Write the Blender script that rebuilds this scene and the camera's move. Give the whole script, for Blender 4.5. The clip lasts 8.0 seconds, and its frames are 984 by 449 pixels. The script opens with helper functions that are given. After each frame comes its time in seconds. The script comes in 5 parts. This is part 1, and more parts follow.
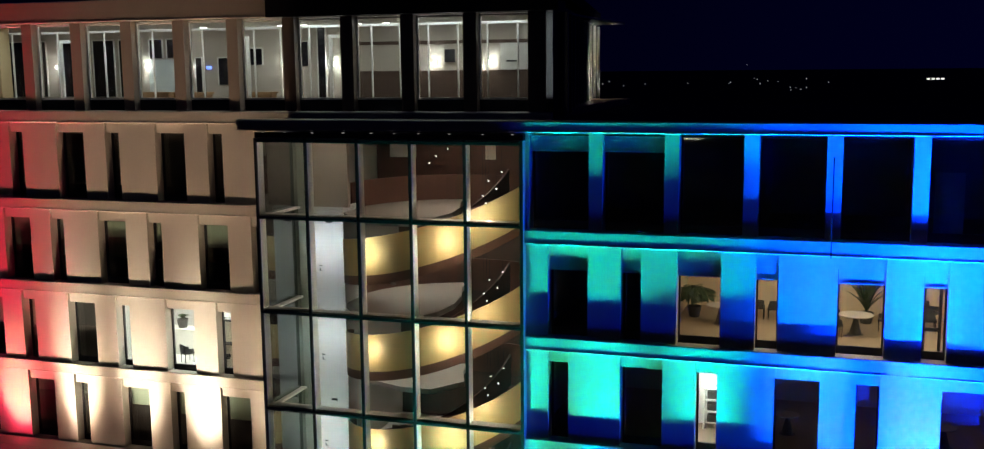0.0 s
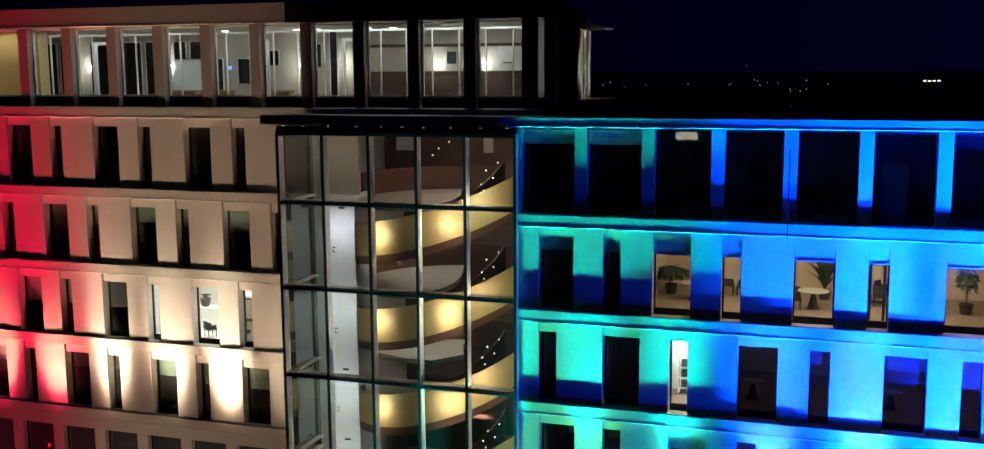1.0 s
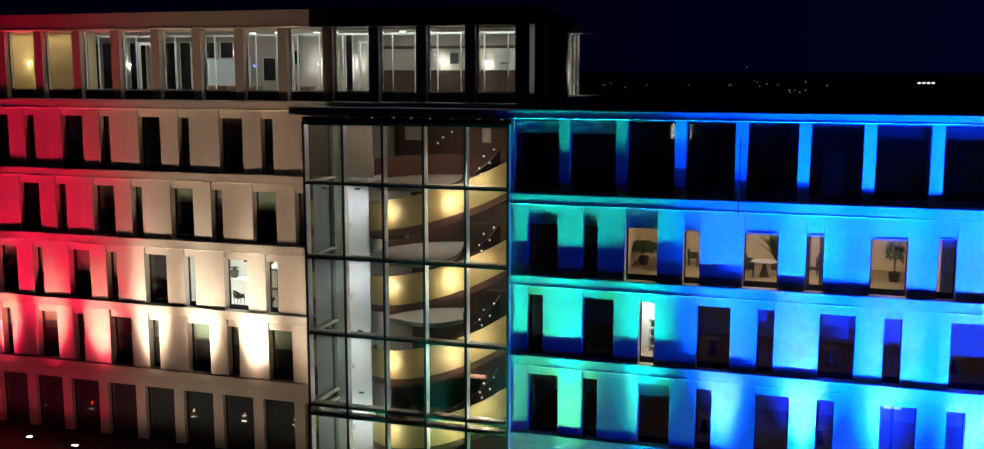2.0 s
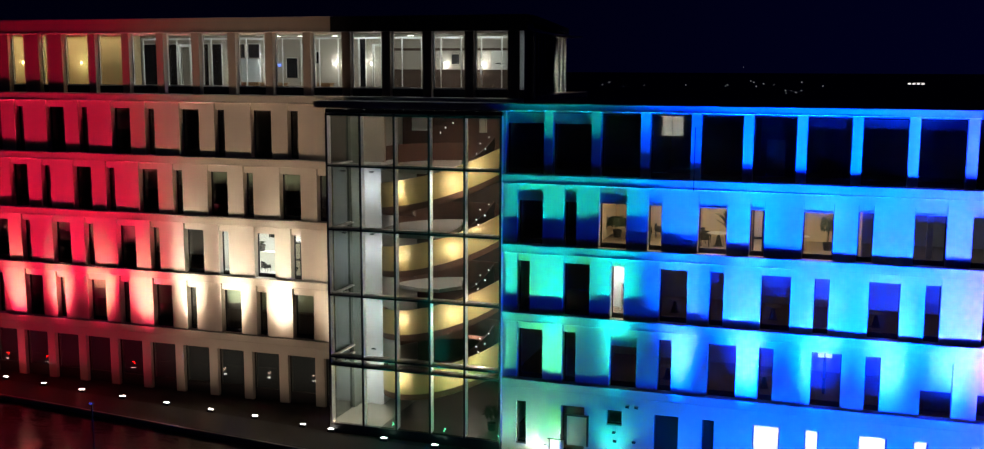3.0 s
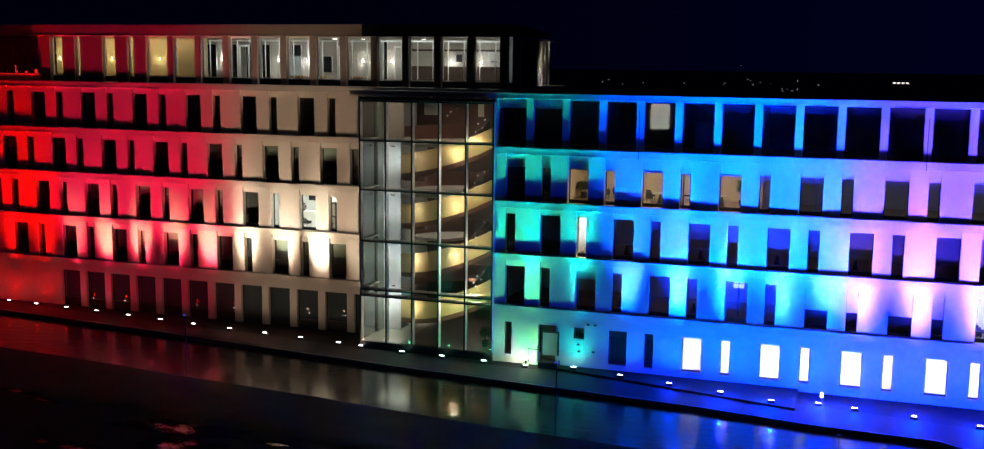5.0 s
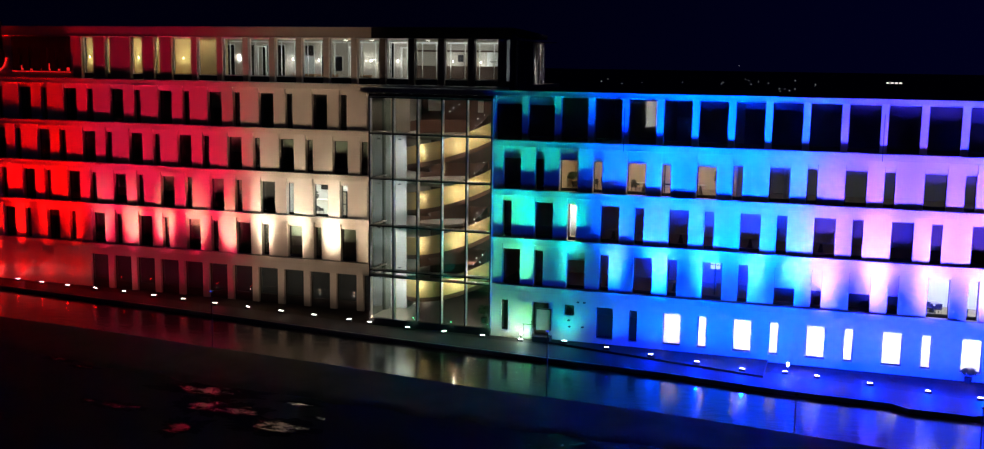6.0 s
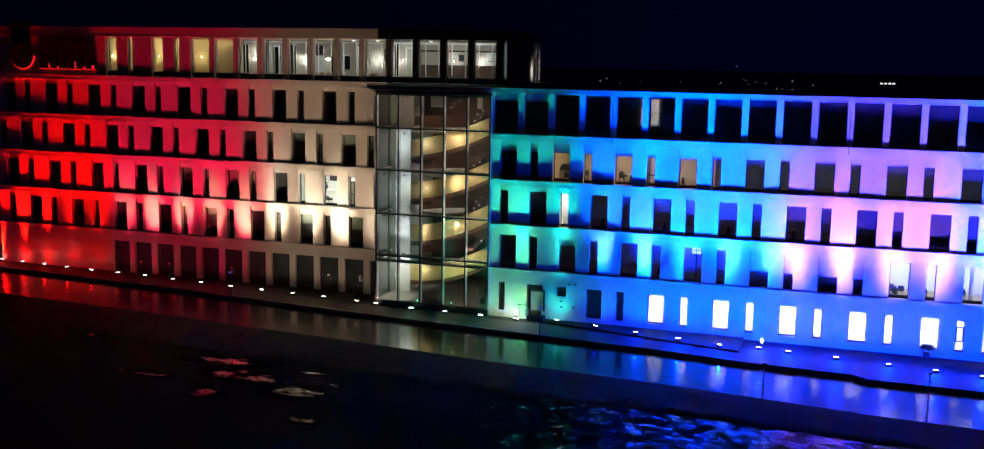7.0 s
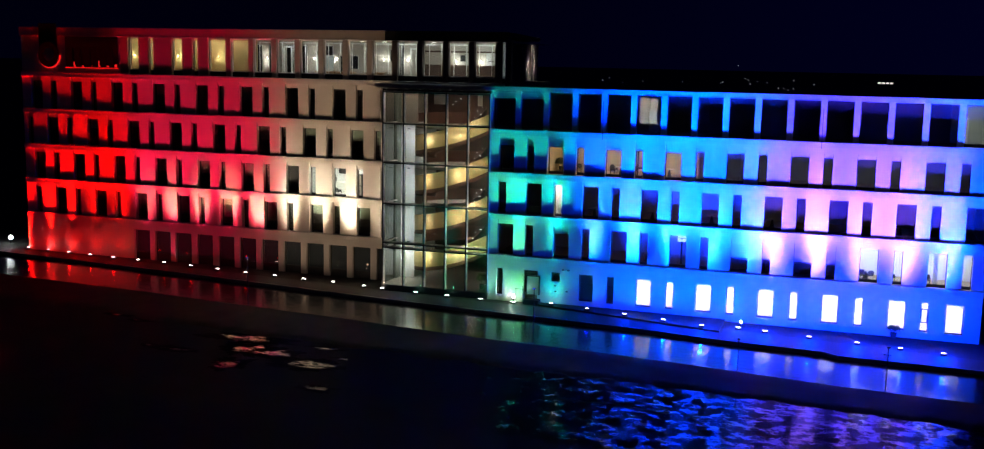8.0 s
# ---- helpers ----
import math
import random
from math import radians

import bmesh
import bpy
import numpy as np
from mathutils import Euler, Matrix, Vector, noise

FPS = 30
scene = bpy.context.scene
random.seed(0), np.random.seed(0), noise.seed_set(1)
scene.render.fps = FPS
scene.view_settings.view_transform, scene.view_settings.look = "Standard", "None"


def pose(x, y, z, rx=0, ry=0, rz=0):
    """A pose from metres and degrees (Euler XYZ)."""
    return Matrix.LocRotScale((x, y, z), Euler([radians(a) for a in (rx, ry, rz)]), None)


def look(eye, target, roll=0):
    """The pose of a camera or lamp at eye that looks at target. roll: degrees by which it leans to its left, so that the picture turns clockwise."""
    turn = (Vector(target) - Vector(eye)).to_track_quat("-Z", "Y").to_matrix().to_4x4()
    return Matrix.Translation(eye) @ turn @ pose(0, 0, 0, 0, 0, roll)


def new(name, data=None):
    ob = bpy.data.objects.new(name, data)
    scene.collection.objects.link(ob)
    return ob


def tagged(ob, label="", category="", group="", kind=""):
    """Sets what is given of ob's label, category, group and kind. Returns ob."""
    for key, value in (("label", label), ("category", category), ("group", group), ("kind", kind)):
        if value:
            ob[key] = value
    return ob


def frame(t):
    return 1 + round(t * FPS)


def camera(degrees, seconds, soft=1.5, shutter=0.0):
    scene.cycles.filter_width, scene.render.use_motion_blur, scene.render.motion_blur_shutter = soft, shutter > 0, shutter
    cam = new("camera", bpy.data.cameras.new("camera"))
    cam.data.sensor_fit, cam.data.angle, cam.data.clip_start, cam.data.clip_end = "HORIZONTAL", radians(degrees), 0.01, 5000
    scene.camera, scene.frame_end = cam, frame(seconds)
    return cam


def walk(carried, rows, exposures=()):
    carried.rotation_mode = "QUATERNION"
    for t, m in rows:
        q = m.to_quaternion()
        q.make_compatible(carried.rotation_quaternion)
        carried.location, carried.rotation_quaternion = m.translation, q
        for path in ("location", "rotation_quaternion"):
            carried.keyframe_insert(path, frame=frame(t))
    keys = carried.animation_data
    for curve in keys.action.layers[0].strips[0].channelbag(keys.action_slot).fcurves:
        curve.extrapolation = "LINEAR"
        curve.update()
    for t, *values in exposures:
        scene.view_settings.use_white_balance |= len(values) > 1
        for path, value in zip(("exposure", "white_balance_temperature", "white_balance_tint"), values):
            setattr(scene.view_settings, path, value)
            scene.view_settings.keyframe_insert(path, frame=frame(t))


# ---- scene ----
cam = camera(49.2, 8.0, soft=1.15)
PATH = [
    (0, (1.568, 0.17, 20.86), (0.951, 2.05, 20.57), -0.6),
    (0.5, (2.352, -1.634, 20.812), (1.728, 0.245, 20.526), -0.5),
    (1, (3.188, -4.227, 20.889), (2.569, -2.347, 20.6), -0.4),
    (1.5, (4.325, -7.309, 20.89), (3.705, -5.43, 20.601), -0.2),
    (3, (8.659, -19.383, 20.939), (8.04, -17.504, 20.648), 0.2),
    (3.5, (10.317, -23.867, 20.942), (9.697, -21.988, 20.65), 0.3),
    (4, (11.82, -28.432, 21.012), (11.203, -26.552, 20.717), 0.4),
    (4.5, (13.45, -32.715, 21.018), (12.83, -30.836, 20.722), 0.5),
    (6, (17.327, -43.597, 21.129), (16.706, -41.719, 20.83), 0.8),
    (6.5, (18.506, -46.826, 21.144), (17.885, -44.949, 20.845), 0.8),
    (7, (19.535, -49.944, 21.152), (18.916, -48.066, 20.852), 1.0),
    (7.5, (20.47, -52.911, 21.207), (19.852, -51.032, 20.907), 1.0),
    (8, (21.967, -55.966, 21.268), (21.342, -54.09, 20.966), 1.1),
]
walk(cam, [(t, look(eye, target, roll)) for t, eye, target, roll in PATH])

# ---- world and light ----
world = bpy.data.worlds.new("night_sky")
scene.world = world
world.use_nodes = True
wn = world.node_tree
wn.nodes["Background"].inputs["Color"].default_value = (0.035, 0.04, 0.95, 1)
# the night sky glows a little bluer over the blue end of the building
sky_co, sky_dot, sky_rise = wn.nodes.new("ShaderNodeTexCoord"), wn.nodes.new("ShaderNodeVectorMath"), wn.nodes.new("ShaderNodeMapRange")
sky_dot.operation = "DOT_PRODUCT"
sky_dot.inputs[1].default_value = (0.8, 0.6, 0.0)
sky_rise.interpolation_type = "SMOOTHSTEP"
sky_rise.inputs["From Min"].default_value, sky_rise.inputs["From Max"].default_value = 0.15, 1.0
sky_rise.inputs["To Min"].default_value, sky_rise.inputs["To Max"].default_value = 0.0036, 0.014
wn.links.new(sky_co.outputs["Generated"], sky_dot.inputs[0])
wn.links.new(sky_dot.outputs["Value"], sky_rise.inputs["Value"])
wn.links.new(sky_rise.outputs["Result"], wn.nodes["Background"].inputs["Strength"])

# name of the plan's main lines
YF_R, YP_R, YG_R = 36.17, 36.33, 36.90      # right wing: ledge front, panel face, glass
YF_L, YP_L, YG_L = 39.95, 40.05, 40.57      # left wing
XA0, XA1, YA = -19.57, -9.10, 36.0          # glass atrium
XR1, XL0 = 32.7, -64.5                      # ends of the wings
EDGE = [3.50, 7.30, 11.12, 14.96]           # front edges of the ledges
BAY, BAY_L = 2.618, 2.602
LIP = 0.31                                  # how far a ledge hangs below the floor line
GROUND, WATER = -0.55, -0.85                # promenade and basin


def quay(x):
    """The line of the floodlights, aslant to the wings."""
    return float(np.interp(x, (-140, -64.4, -52.2, -45.6, -35.2, -25.0, -15.9, -6.2, 14.0, 29.7, 110), (43.6, 39.75, 38.6, 38.3, 37.2, 36.45, 35.35, 35.05, 33.3, 31.2, 25.0)))


def plinth_edge(x):
    """The line of the floodlights on the plinth."""
    return 35.30 - 0.212 * (x + 2.75)


def lamp(name, kind, at, target, watts, colour, size=0.1, spread=60, blend=0.8, size_y=None, narrow=1.0):
    data = bpy.data.lights.new(name, kind)
    data.energy, data.color = watts, colour
    if kind == "SPOT":
        data.spot_size, data.spot_blend, data.shadow_soft_size = radians(spread), blend, size
    elif kind == "AREA":
        data.size = size
        if size_y:
            data.shape, data.size_y = "RECTANGLE", size_y
    else:
        data.shadow_soft_size = size
    ob = new(name, data)
    ob.matrix_world = look(at, target) @ Matrix.Diagonal((narrow, 1, 1, 1))
    return ob


RED, PINK = (1, 0.002, 0.001), (1, 0.012, 0.085)
WARM, PEACH, CREAM = (1, 0.68, 0.45), (1, 0.54, 0.32), (1, 0.87, 0.66)
GREEN, MINT, TEAL = (0.05, 0.56, 0.22), (0.12, 1.0, 0.52), (0.0, 0.36, 0.30)
CYAN = (0.0, 0.052, 1.0)
AZURE, BLUE, AQUA = (0.0, 0.0235, 1.0), (0.0, 0.015, 1.0), (0.22, 0.55, 1.0)
ORCHID, ROSE = (0.052, 0.028, 1.0), (0.95, 0.34, 0.95)
# every floodlight on the promenade: x, wide colour and strength, beam colour and strength, spill colour and strength
FLOODS = [
    (-64.4, RED, 1.0, RED, 0.1, RED, 0.30), (-61.5, RED, 1.5, RED, 0.2, RED, 0.30), (-58.5, RED, 1.6, RED, 0.2, RED, 0.30),
    (-55.4, RED, 1.6, RED, 0.2, RED, 0.30), (-52.2, RED, 1.6, RED, 0.2, RED, 0.25), (-48.9, PINK, 1.35, PEACH, 0.8, RED, 0.15),
    (-45.6, PINK, 1.35, PEACH, 1.3, RED, 0.1), (-42.1, PINK, 1.35, PEACH, 1.3, RED, 0.1), (-38.7, PINK, 1.3, PEACH, 1.5, RED, 0.08),
    (-35.2, PINK, 1.35, PEACH, 1.5, RED, 0.04), (-31.7, WARM, 0.50, CREAM, 2.0, WARM, 0.04), (-28.3, WARM, 0.45, CREAM, 2.0, WARM, 0.04),
    (-25.0, WARM, 0.42, CREAM, 2.2, WARM, 0.04), (-21.5, WARM, 0.36, CREAM, 0.5, WARM, 0.04), (-19.5, WARM, 0.02, CREAM, 0.0, WARM, 0.05),
    (-15.9, GREEN, 0.3, MINT, 0.0, MINT, 0.05), (-12.7, GREEN, 0.8, MINT, 0.0, MINT, 0.05), (-9.4, GREEN, 1.3, MINT, 0.3, MINT, 0.1),
    (-6.2, GREEN, 1.4, MINT, 0.9, MINT, 0.2), (-2.7, TEAL, 1.8, MINT, 0.7, MINT, 0.2), (0.8, CYAN, 8.2, AQUA, 1.5, BLUE, 0.6),
    (4.3, AZURE, 31.0, AQUA, 2.3, BLUE, 5.0), (7.8, AZURE, 33.0, AQUA, 1.9, BLUE, 12.0), (11.1, AZURE, 29.0, AQUA, 1.8, BLUE, 20.9),
    (14.0, AZURE, 21.0, AQUA, 1.9, BLUE, 24.7), (16.2, ORCHID, 11.6, ROSE, 2.5, BLUE, 26.6), (19.7, ORCHID, 14.1, ROSE, 3.0, BLUE, 26.6),
    (23.4, ORCHID, 15.1, ROSE, 2.4, BLUE, 26.6), (26.6, ORCHID, 14.1, ROSE, 2.8, BLUE, 26.6), (29.7, AZURE, 27.5, ROSE, 1.6, BLUE, 26.6),
]
WIDE_WATTS, BEAM_WATTS, LOW_WATTS, SPILL_WATTS = 10600, 7800, 330, 95
LOW_SHARE = {WARM: 1.0, PINK: 0.34, RED: 0.36, ORCHID: 0.45, AZURE: 0.13, CYAN: 0.16, TEAL: 1.3, GREEN: 1.5}
HIGH_SHARE = {RED: 1.6, WARM: 1.8, GREEN: 5.2, TEAL: 4.8, CYAN: 2.0, AZURE: 3.2, ORCHID: 2.2}
HIGH_COLOUR = {AZURE: (0.0, 0.034, 1.0), CYAN: (0.0, 0.075, 1.0), ORCHID: (0.010, 0.024, 1.0), GREEN: (0.0, 0.45, 0.38)}
SPREAD = {CYAN: 0.26, AZURE: 0.33}
LOW_COLOUR = {CYAN: (0.0, 0.26, 1.0), AZURE: (0.0, 0.15, 1.0), ORCHID: (0.035, 0.065, 1.0)}


def flood_place(x):
    """The foot of a floodlight: some stand on the plinth by the entrance."""
    return (x, plinth_edge(x), -0.40) if -4.6 < x < 12.6 else (x, quay(x), GROUND)


for fx, c1, w1, c2, w2, c3, w3 in FLOODS:
    wall_y = YP_L if fx < -19.4 else YP_R
    foot = flood_place(fx)
    at = (fx, foot[1], foot[2] + 0.27)
    away = wall_y - at[1]
    on_left = wall_y == YP_L
    rise = math.atan2(12.0 if on_left else 15.0, away)
    half = rise - math.atan2(3.5, away)
    lamp("floodlight_wash", "SPOT", at, (fx, at[1] + math.cos(rise), at[2] + math.sin(rise)), WIDE_WATTS * w1 * (0.85 if on_left else 0.9), c1, 0.09, math.degrees(2 * half), 1.0, narrow=min(1.6, SPREAD.get(c1, 0.36) / math.tan(half)))
    lamp("floodlight_high", "SPOT", at, (fx, wall_y, 30.0), WIDE_WATTS * HIGH_SHARE.get(c1, 0.95 if on_left else 1.5) * (1.5 if XA0 < fx < -11 else 1.0) * w1 * max(0.7, 2.2 / away), HIGH_COLOUR.get(c1, c1), 0.09, 25 if on_left else 20, 1.0)
    lamp("floodlight_low", "SPOT", at, (fx, wall_y, 3.0 + 0.5 * (wall_y - at[1])), LOW_WATTS * w1 * LOW_SHARE.get(c1, 1.0), LOW_COLOUR.get(c1, c1), 0.09, 125, 1.0)
    if w2:
        low, high = math.atan2(4.3, away), math.atan2({PEACH: 11.5, CREAM: 17.0}.get(c2, 30.0), away)
        rise, half = (low + high) / 2, (high - low) / 2
        lamp("floodlight_beam", "SPOT", at, (fx, at[1] + math.cos(rise), at[2] + math.sin(rise)), BEAM_WATTS * w2, c2, 0.09, math.degrees(2 * half), 1.0, narrow=(0.16 if c2 in (ROSE, AQUA) else 0.20) / math.tan(half))
    lamp("floodlight_spill", "POINT", (fx, foot[1] - 0.05, foot[2] + 0.6), (0, 0, 0), SPILL_WATTS * w3, c3, 0.10)

# ---- materials ----
def nodes_of(name):
    m = bpy.data.materials.new(name)
    m.use_nodes = True
    return m, m.node_tree.nodes, m.node_tree.links, m.node_tree.nodes["Principled BSDF"]


def surface(name, colour, rough=0.6, metal=0.0, scale=3.0, vary=0.15, bump=0.1, stretch=(1, 1, 1), piece=0.0, spec=0.5):
    """A surface with grain and stains at two scales, and a little difference from piece to piece."""
    m, n, l, b = nodes_of(name)
    co, mp = n.new("ShaderNodeTexCoord"), n.new("ShaderNodeMapping")
    mp.inputs["Scale"].default_value = stretch
    l.new(co.outputs["Object"], mp.inputs["Vector"])
    big, fine = n.new("ShaderNodeTexNoise"), n.new("ShaderNodeTexNoise")
    big.inputs["Scale"].default_value, fine.inputs["Scale"].default_value = scale * 0.35, scale * 9
    big.inputs["Detail"].default_value, fine.inputs["Detail"].default_value = 6, 4
    for t in (big, fine):
        l.new(mp.outputs["Vector"], t.inputs["Vector"])
    add = n.new("ShaderNodeMath")
    add.operation = "MULTIPLY_ADD"
    l.new(fine.outputs["Fac"], add.inputs[0])
    add.inputs[1].default_value = 0.45
    l.new(big.outputs["Fac"], add.inputs[2])
    last = add.outputs[0]
    if piece:
        info, pm = n.new("ShaderNodeObjectInfo"), n.new("ShaderNodeMath")
        pm.operation = "MULTIPLY_ADD"
        l.new(info.outputs["Random"], pm.inputs[0])
        pm.inputs[1].default_value = piece
        l.new(last, pm.inputs[2])
        last = pm.outputs[0]
    ramp = n.new("ShaderNodeMapRange")
    ramp.inputs["From Min"].default_value, ramp.inputs["From Max"].default_value = 0.35, 1.1 + piece
    ramp.inputs["To Min"].default_value, ramp.inputs["To Max"].default_value = 1 - vary, 1 + vary
    l.new(last, ramp.inputs["Value"])
    mul = n.new("ShaderNodeVectorMath")
    mul.operation = "SCALE"
    mul.inputs[0].default_value = colour
    l.new(ramp.outputs["Result"], mul.inputs["Scale"])
    l.new(mul.outputs["Vector"], b.inputs["Base Color"])
    b.inputs["Roughness"].default_value, b.inputs["Metallic"].default_value = rough, metal
    b.inputs["Specular IOR Level"].default_value = spec
    if bump:
        bp = n.new("ShaderNodeBump")
        bp.inputs["Strength"].default_value, bp.inputs["Distance"].default_value = bump, 0.02
        l.new(fine.outputs["Fac"], bp.inputs["Height"])
        l.new(bp.outputs["Normal"], b.inputs["Normal"])
    return m


def glowing(name, colour, strength):
    m, n, l, b = nodes_of(name)
    b.inputs["Base Color"].default_value = (*colour, 1)
    b.inputs["Emission Color"].default_value = (*colour, 1)
    b.inputs["Emission Strength"].default_value = strength
    return m


def glazing(name, tint=(0.9, 0.95, 0.93), gloss=1.0, veil_share=0.035, mirror=0.045):
    m, n, l, b = nodes_of(name)
    n.remove(b)
    out = n["Material Output"]
    clear, shine, mix, fr = n.new("ShaderNodeBsdfTransparent"), n.new("ShaderNodeBsdfGlossy"), n.new("ShaderNodeMixShader"), n.new("ShaderNodeLayerWeight")
    clear.inputs["Color"].default_value = (*tint, 1)
    shine.inputs["Roughness"].default_value = 0.02
    shine.inputs["Color"].default_value = (gloss, gloss, gloss, 1)
    fr.inputs["Blend"].default_value = 0.5
    power, share = n.new("ShaderNodeMath"), n.new("ShaderNodeMath")
    power.operation, share.operation = "POWER", "MULTIPLY_ADD"
    power.inputs[1].default_value, share.inputs[1].default_value, share.inputs[2].default_value = 5.0, 1 - mirror, mirror
    l.new(fr.outputs["Facing"], power.inputs[0])
    l.new(power.outputs[0], share.inputs[0])
    l.new(share.outputs[0], mix.inputs["Fac"])
    l.new(clear.outputs["BSDF"], mix.inputs[1])
    l.new(shine.outputs["BSDF"], mix.inputs[2])
    # a thin diffuse layer on the pane imitates the veil of lens glare
    veil, veil_mix, veil_noise = n.new("ShaderNodeBsdfDiffuse"), n.new("ShaderNodeMixShader"), n.new("ShaderNodeTexNoise")
    veil.inputs["Color"].default_value = (0.5, 0.5, 0.5, 1)
    veil_noise.inputs["Scale"].default_value, veil_noise.inputs["Detail"].default_value = 2.5, 5
    much = n.new("ShaderNodeMapRange")
    much.inputs["To Min"].default_value, much.inputs["To Max"].default_value = veil_share * 0.7, veil_share * 1.3
    l.new(veil_noise.outputs["Fac"], much.inputs["Value"])
    l.new(much.outputs["Result"], veil_mix.inputs["Fac"])
    l.new(mix.outputs["Shader"], veil_mix.inputs[1])
    l.new(veil.outputs["BSDF"], veil_mix.inputs[2])
    l.new(veil_mix.outputs["Shader"], out.inputs["Surface"])
    return m


M_PANEL = surface("pale_facade_panel", (0.62, 0.58, 0.52), 0.75, 0, 2.0, 0.10, 0.15, (1, 1, 0.35), 0.25)
M_LEDGE = surface("pale_ledge", (0.60, 0.56, 0.50), 0.7, 0, 1.5, 0.10, 0.12, (0.3, 1, 1))
M_TAUPE = surface("taupe_cladding", (0.40, 0.335, 0.285), 0.7, 0, 2.0, 0.12, 0.12, (1, 1, 0.35), 0.2)
M_BROWN = surface("bronze_cladding", (0.20, 0.15, 0.115), 0.55, 0.1, 2.0, 0.15, 0.1)
M_FRAME = surface("dark_window_frame", (0.035, 0.036, 0.04), 0.4, 0.4, 3.0, 0.2, 0.05)
M_WHITEFRAME = surface("white_window_frame", (0.75, 0.74, 0.70), 0.45, 0, 3.0, 0.06, 0.03)
M_BLACK = surface("black_metal", (0.012, 0.012, 0.014), 0.45, 0.3, 3.0, 0.2, 0.05)
M_STEEL = surface("grey_steel_mullion", (0.42, 0.40, 0.36), 0.4, 0.5, 3.0, 0.1, 0.03)
M_FINPAINT = surface("pale_fin_paint", (0.68, 0.67, 0.64), 0.5, 0, 3.0, 0.08, 0.03)
M_GLASS = glazing("window_glass", veil_share=0.035)
M_ATRIUMGLASS = glazing("atrium_glass", (0.93, 0.95, 0.94), veil_share=0.006)
M_SIDEGLASS = glazing("coated_side_glass", (0.30, 0.38, 0.36), veil_share=0.006, mirror=0.28)


def screen_material():
    m, n, l, b = nodes_of("white_screen")
    n.remove(b)
    d, t, mix = n.new("ShaderNodeBsdfDiffuse"), n.new("ShaderNodeBsdfTranslucent"), n.new("ShaderNodeMixShader")
    grain = n.new("ShaderNodeTexNoise")
    grain.inputs["Scale"].default_value = 40
    ramp = n.new("ShaderNodeMapRange")
    ramp.inputs["To Min"].default_value, ramp.inputs["To Max"].default_value = 0.78, 0.92
    l.new(grain.outputs["Fac"], ramp.inputs["Value"])
    for q in (d, t):
        l.new(ramp.outputs["Result"], q.inputs["Color"])
    mix.inputs["Fac"].default_value = 0.6
    l.new(d.outputs["BSDF"], mix.inputs[1])
    l.new(t.outputs["BSDF"], mix.inputs[2])
    l.new(mix.outputs["Shader"], n["Material Output"].inputs["Surface"])
    return m


M_SCREEN = screen_material()
M_ROOF = surface("dark_roof_felt", (0.03, 0.03, 0.033), 0.9, 0, 1.0, 0.3, 0.2)
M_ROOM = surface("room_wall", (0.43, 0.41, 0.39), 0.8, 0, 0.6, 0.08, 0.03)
# darker copy of room_wall: the left wing's dimness is put into its colour
M_ROOMDIMMED = surface("room_wall_dimmed", (0.24, 0.22, 0.20), 0.8, 0, 0.6, 0.08, 0.03)
M_ROOMFLOOR = surface("room_floor", (0.22, 0.16, 0.11), 0.45, 0, 2.0, 0.2, 0.05)
M_CEILING = surface("room_ceiling", (0.6, 0.6, 0.58), 0.8, 0, 1.0, 0.05, 0.03)
M_CREAM = surface("cream_wall", (0.66, 0.60, 0.50), 0.8, 0, 0.6, 0.08, 0.03)
M_TOPWALL = surface("grey_white_wall", (0.46, 0.42, 0.37), 0.7, 0, 0.6, 0.10, 0.03)
M_PALEBOARD = surface("pale_blue_board", (0.55, 0.62, 0.64), 0.6, 0, 0.8, 0.06, 0.02)
M_YELLOW = surface("warm_yellow_wall", (0.58, 0.45, 0.25), 0.8, 0, 0.6, 0.08, 0.03)
M_FLOORFALLOFF = surface("hall_floor_falloff", (0.045, 0.034, 0.026), 0.35, 0, 1.5, 0.25, 0.05, (0.3, 3, 1))
M_WAINSCOT = surface("brown_panelling", (0.075, 0.044, 0.031), 0.6, 0, 1.2, 0.15, 0.05, (6, 6, 0.4))
M_BEIGE = surface("beige_lounge_wall", (0.58, 0.45, 0.31), 0.8, 0, 0.6, 0.08, 0.03)
M_LEAF = surface("dark_green_leaf", (0.03, 0.055, 0.02), 0.5, 0, 4.0, 0.3, 0.05)
M_POT = surface("dark_pot", (0.03, 0.028, 0.026), 0.5, 0, 4.0, 0.2, 0.05)
M_DARKCHAIR = surface("black_upholstery", (0.02, 0.019, 0.02), 0.7, 0, 6.0, 0.2, 0.1)
M_TABLETOP = surface("pale_table_top", (0.29, 0.25, 0.22), 0.4, 0, 2.0, 0.12, 0.03)
M_OAK = surface("oak_bench", (0.38, 0.22, 0.10), 0.5, 0, 2.0, 0.2, 0.05, (0.4, 4, 4))
M_NIGHT = surface("dark_screen", (0.006, 0.006, 0.010), 0.15, 0, 1.0, 0.1, 0.0)
